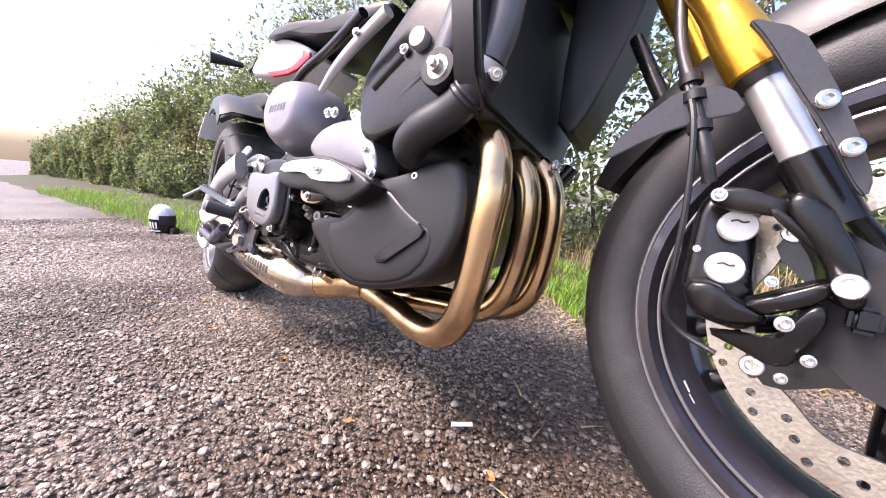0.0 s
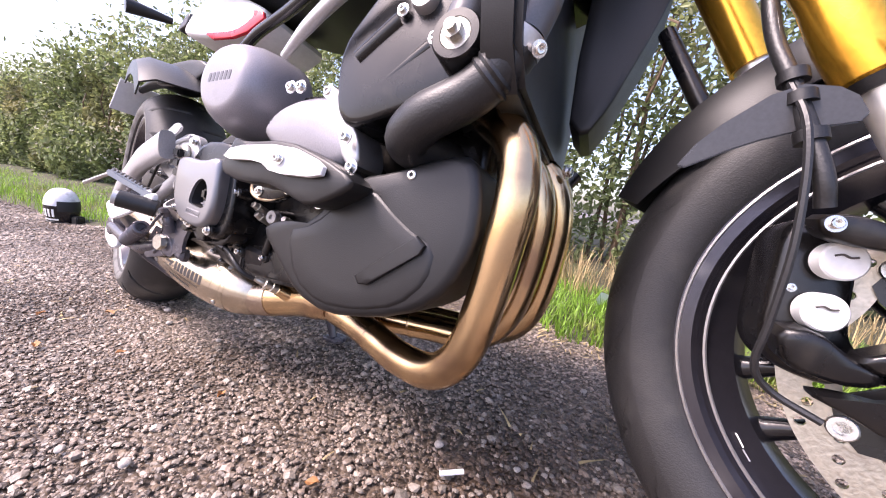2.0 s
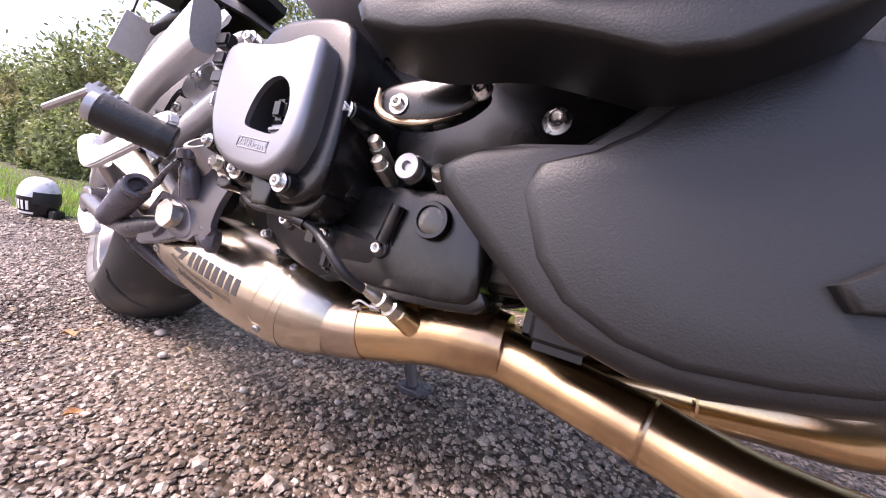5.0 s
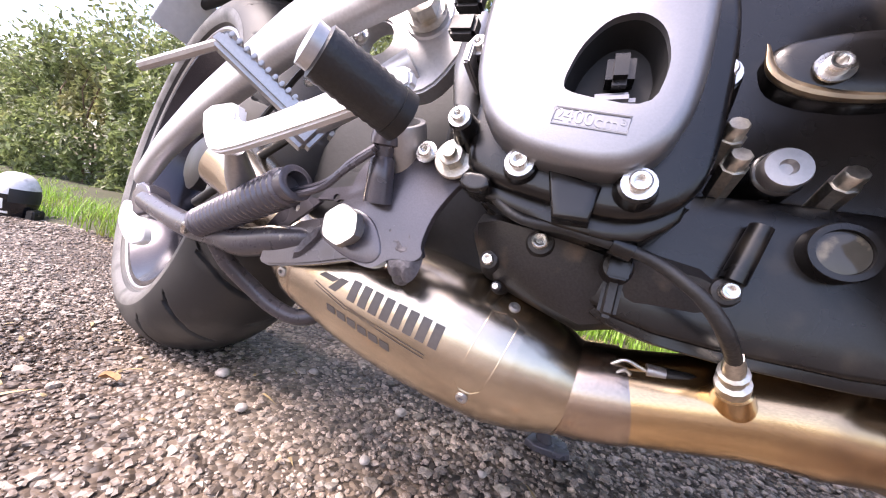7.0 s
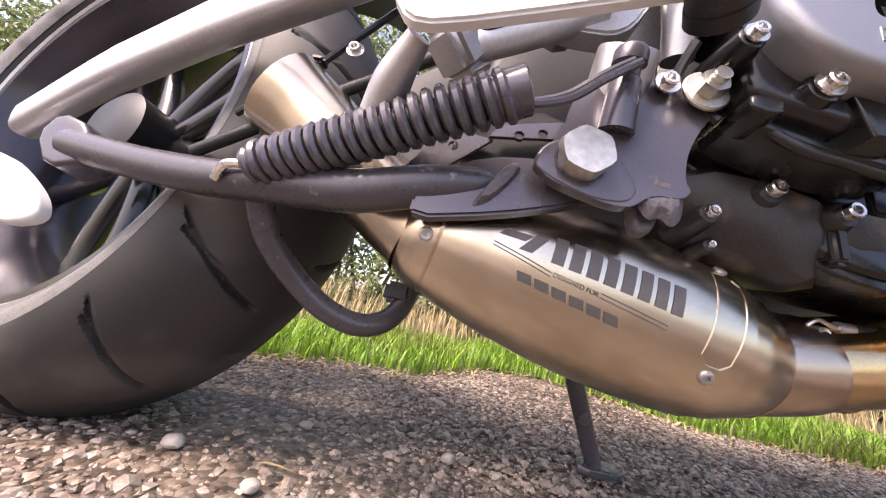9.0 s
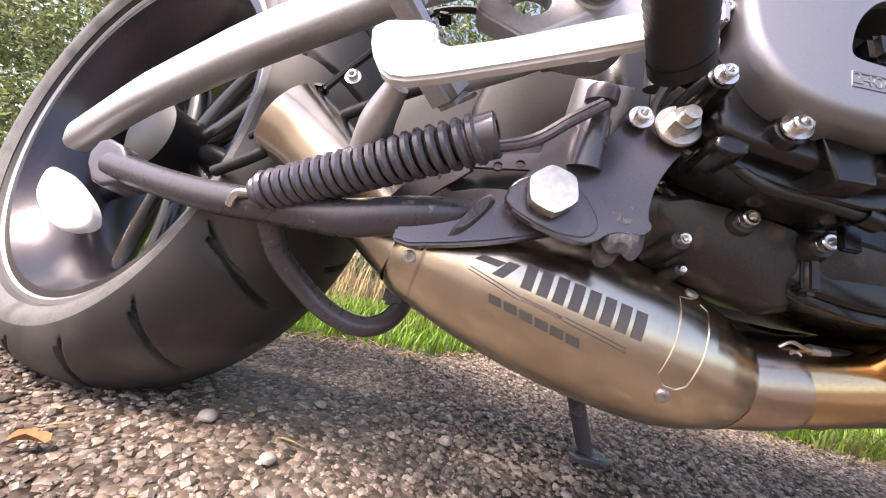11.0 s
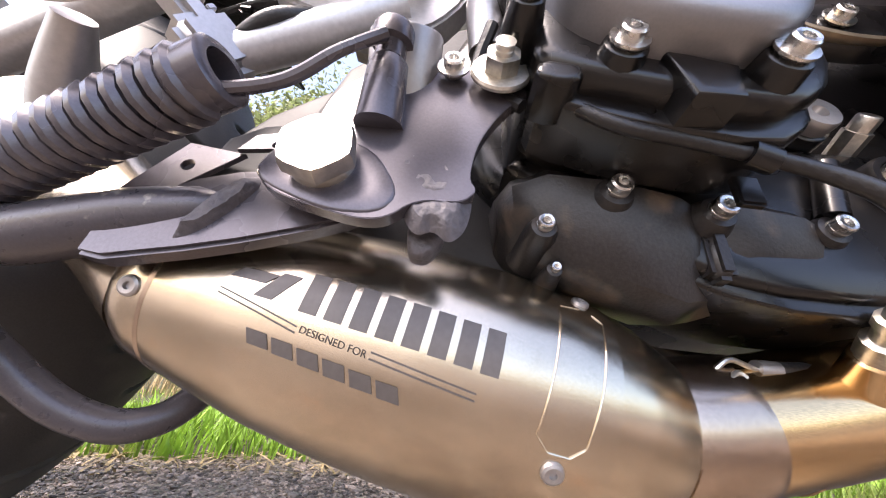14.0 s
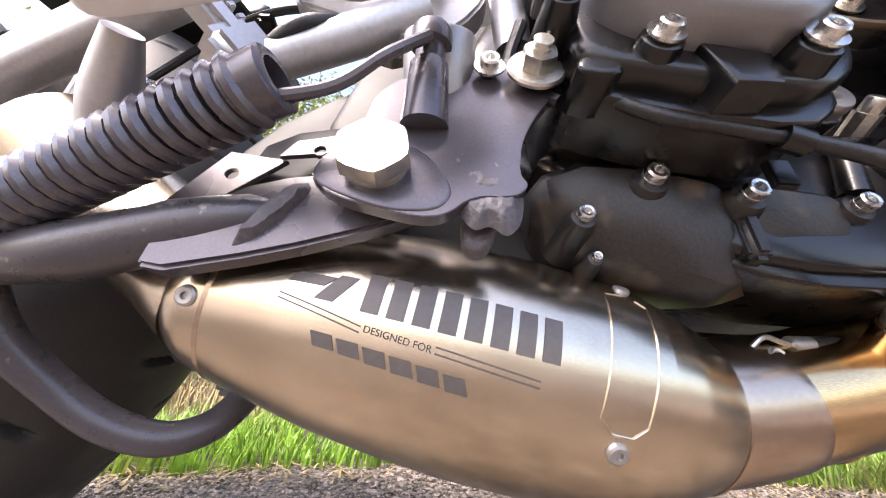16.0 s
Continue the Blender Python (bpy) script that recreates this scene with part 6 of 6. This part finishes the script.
holder = part("plate_holder", dome([(0.052, 0.538), (0.096, 0.584), (0.227, 0.598), (0.28, 0.575), (0.223, 0.538), (0.101, 0.524)], stand_frame(0.03, 0.56), 0.06, 0.008, 0, 1), M["plastic"], bike, "black number plate holder arm")
plate_at = axes((-0.088, 0.06, 0.494), UP, FW) @ Matrix.Rotation(0.38, 4, "Y")
part("number_plate", block((0.004, 0.11, 0.085), plate_at, 0.001), M["whitepaint"], holder, "white number plate with plain bars")
part("plate_arm", tube([(0.09, 0.06, 0.55), (0.0, 0.06, 0.545), (-0.078, 0.06, 0.525)], [0.018, 0.014, 0.008], 10), M["plastic"], holder)
# side stand on the far side
sstand = part("side_stand", tube([(0.5817, 0.0853, 0.2068), (0.6061, 0.1149, 0.0919), (0.640, 0.115, 0.006)], [0.013, 0.011, 0.009], 14, smooth=False), M["steelblack"], bike, "black side stand leg")
part("stand_foot", dome([(0.615, 0.095), (0.625, 0.135), (0.665, 0.140), (0.672, 0.10)], axes((0, 0, 0.008), Vector((0, 0, 1)), FW), 0.008, 0.002, 0, 1), M["steelblack"], sstand)
# lower oil pan and hidden mass between the pipes
part("oil_pan", dome([(0.6558, 0.2246), (0.6852, 0.1883), (0.7678, 0.1866), (0.8262, 0.2125), (0.8662, 0.2428), (0.6905, 0.2498)], stand_frame(-0.0089, 0.22), 0.12, 0.01, 0, 1), M["case"], engine, "black oil pan")

# ---------------------------------------------------------------- helmet on the verge edge
M["shell"] = material("scuffed_white_helmet_shell", (0.66, 0.66, 0.69), 0.25, 0.0, 0.03, 60, 0.1, second=(0.30, 0.30, 0.32), second_at=0.50, second_scale=14)


def helmet(at, yaw, s):
    h = thing("helmet", at, "black and white full-face helmet standing on the gravel by the grass", "helmet")
    m = Matrix.Translation(Vector(at)) @ Matrix.Rotation(yaw, 4, "Z") @ Matrix.Scale(s, 4)

    def girth(z):
        return 0.118 * (math.sqrt(max(0.0, 1 - ((z - 0.50) / 0.51) ** 2)) ** 0.8 if z > 0.5 else 1 - 0.9 * (0.5 - z) ** 2)

    def at_shell(z, a, out=1.0):
        c = math.cos(a)
        q = 1.06 + (0.20 * c * c * max(0.0, 0.62 - z) ** 0.7 if c > 0 else 0.10 * c * c * z)
        return m @ Vector((girth(z) * q * out * c, girth(z) * out * math.sin(a), 0.325 * z))

    def band(z0, z1, a0, a1, out, rows, cols, close=False, cap=False):
        bm = bmesh.new()
        rings(bm, [[at_shell(z, a, out) for a in np.linspace(a0, a1, cols, endpoint=not close)] for z in np.linspace(z0, z1, rows)], close=close, cap0=cap, cap1=cap)
        return bm

    part("shell", band(0.03, 0.54, 0, 2 * math.pi, 1.0, 12, 40, True, True), M["gloss"], h, "gloss black lower shell")
    part("crown", band(0.52, 1.0, 0, 2 * math.pi, 1.006, 14, 40, True, True), M["shell"], h, "scuffed white crown")
    part("visor", band(0.36, 0.66, -1.05, 1.05, 1.012, 8, 22), M["dark"], h, "dark tinted visor")
    part("peak_edge", band(0.655, 0.70, -1.12, 1.12, 1.035, 4, 22), M["shell"], h)
    for a, w in ((-1.30, 0.15), (-1.58, 0.15), (-1.86, 0.15), (-2.12, 0.12)):
        part("side_mark", band(0.20, 0.42, a - w / 2, a + w / 2, 1.012, 4, 5), M["white"], h, "white side graphic as a plain bar")
    part("side_stripe", band(0.10, 0.15, -2.3, -1.0, 1.012, 3, 14), M["white"], h)
    part("chin_vent", block((0.03, 0.09, 0.030), m @ Matrix.Translation((0.150, 0, 0.055)), 0.008, 3), M["plastic"], h)
    box = part("camera_mount", block((0.060, 0.085, 0.080), m @ Matrix.Translation((0.165, -0.01, 0.042)), 0.010, 3), M["plastic"], h, "black box mounted on the chin")
    part("lens", lathe([(0.0, 0.014), (0.006, 0.014), (0.007, 0.010), (0.004, 0.0)], m @ Matrix.Translation((0.1945, -0.015, 0.050)) @ Matrix.Rotation(radians(90), 4, "Y"), 20), M["glass"], box)
    part("neck_roll", lathe([(0.0, 0.085), (0.004, 0.10), (0.016, 0.104), (0.022, 0.095)], m), M["hose"], h)
    return h


helmet((-1.802, 0.434, float(fall(-1.802)) - 0.002), radians(24), 0.64)

# small things on the ground
scrap = thing("paper_scrap", (1.039, -0.087, 0.0), "small white paper scrap lying on the gravel", "litter")
part("scrap", tube([(1.026, -0.098, 0.008), (1.052, -0.076, 0.008)], 0.0035, 8, smooth=False, squash=0.7), M["white"], scrap)
st = thing("stone", (1.000, -0.046, 0.0), "pale rounded stone on the gravel", "stone")


def stone_mesh(at, r, seed):
    bm = bmesh.new()
    bmesh.ops.create_icosphere(bm, subdivisions=2, radius=r)
    for v in bm.verts:
        v.co *= 1 + 0.3 * noise.noise(v.co * (0.9 / r) + Vector((seed, 0, 0)))
        v.co.z *= 0.65
        v.co += Vector(at)
    return bm


M["pale"] = material("pale_stone", (0.34, 0.31, 0.28), 0.7, 0.0, 0.4, 120, 0.25)
part("stone", stone_mesh((1.000, -0.046, 0.005), 0.0075, 1), M["pale"], st)
for k, (x, y, r) in enumerate(((0.26, -0.035, 0.008), (0.34, -0.072, 0.006), (0.47, 0.045, 0.007), (0.485, -0.055, 0.005), (0.70, -0.30, 0.007), (0.62, -0.33, 0.006), (0.80, -0.36, 0.006), (1.115, -0.022, 0.005), (0.33, 0.045, 0.006), (0.587, 0.006, 0.005))):
    e = thing("stone", (x, y, float(fall(x))), "pale rounded stone on the gravel", "stone", group="stones on the lane")
    part("stone", stone_mesh((x, y, 0.004 + float(fall(x))), r, k + 3), M["pale"], e)
litter = thing("crumpled_wrapper", (1.21, 0.97, 0.02), "pale crumpled wrapper lying in the grass", "litter")
wb = bmesh.new()
for i in range(6):
    for j in range(4):
        wb.verts.new((1.17 + 0.016 * i + 0.008 * j, 0.925 + 0.014 * i, 0.035 + 0.018 * j + 0.018 * noise.noise((i * 0.9, j * 1.1, 4))))
wb.verts.ensure_lookup_table()
for i in range(5):
    for j in range(3):
        wb.faces.new([wb.verts[k] for k in (i * 4 + j, i * 4 + 4 + j, i * 4 + 5 + j, i * 4 + 1 + j)])
part("wrapper", wb, M["whitepaint"], litter)

# a few fallen leaves on the gravel
M["dry_leaf"] = material("dry_brown_leaf", (0.30, 0.14, 0.05), 0.7, 0.0, 0.3, 120, 0.3)
for k, (x, y, turn, size) in enumerate(((0.20, -0.12, 0.4, 0.011), (0.11, -0.20, 2.1, 0.009), (0.42, -0.19, 1.2, 0.008), (0.30, -0.26, 3.0, 0.010), (0.90, -0.20, 0.7, 0.009), (1.12, -0.15, 2.5, 0.010), (0.66, -0.16, 5.1, 0.008))):
    e = thing("fallen_leaf", (x, y, float(fall(x))), "small dry brown leaf lying on the gravel", "leaf", group="fallen leaves on the lane")
    lb = bmesh.new()
    rim = [lb.verts.new(Matrix.Translation((x, y, 0.007 + float(fall(x)))) @ Matrix.Rotation(turn, 4, "Z") @ Vector((size * math.cos(a), 0.55 * size * math.sin(a) * (1 - 0.3 * math.cos(a)), 0.35 * size * abs(math.sin(a)) ** 2 + 0.002 * math.sin(3 * a + k)))) for a in [2 * math.pi * i / 12 for i in range(12)]]
    mid = lb.verts.new((x, y, 0.006 + float(fall(x))))
    for i in range(12):
        lb.faces.new((rim[i], rim[(i + 1) % 12], mid))
    part("leaf_blade", lb, M["dry_leaf"], e)
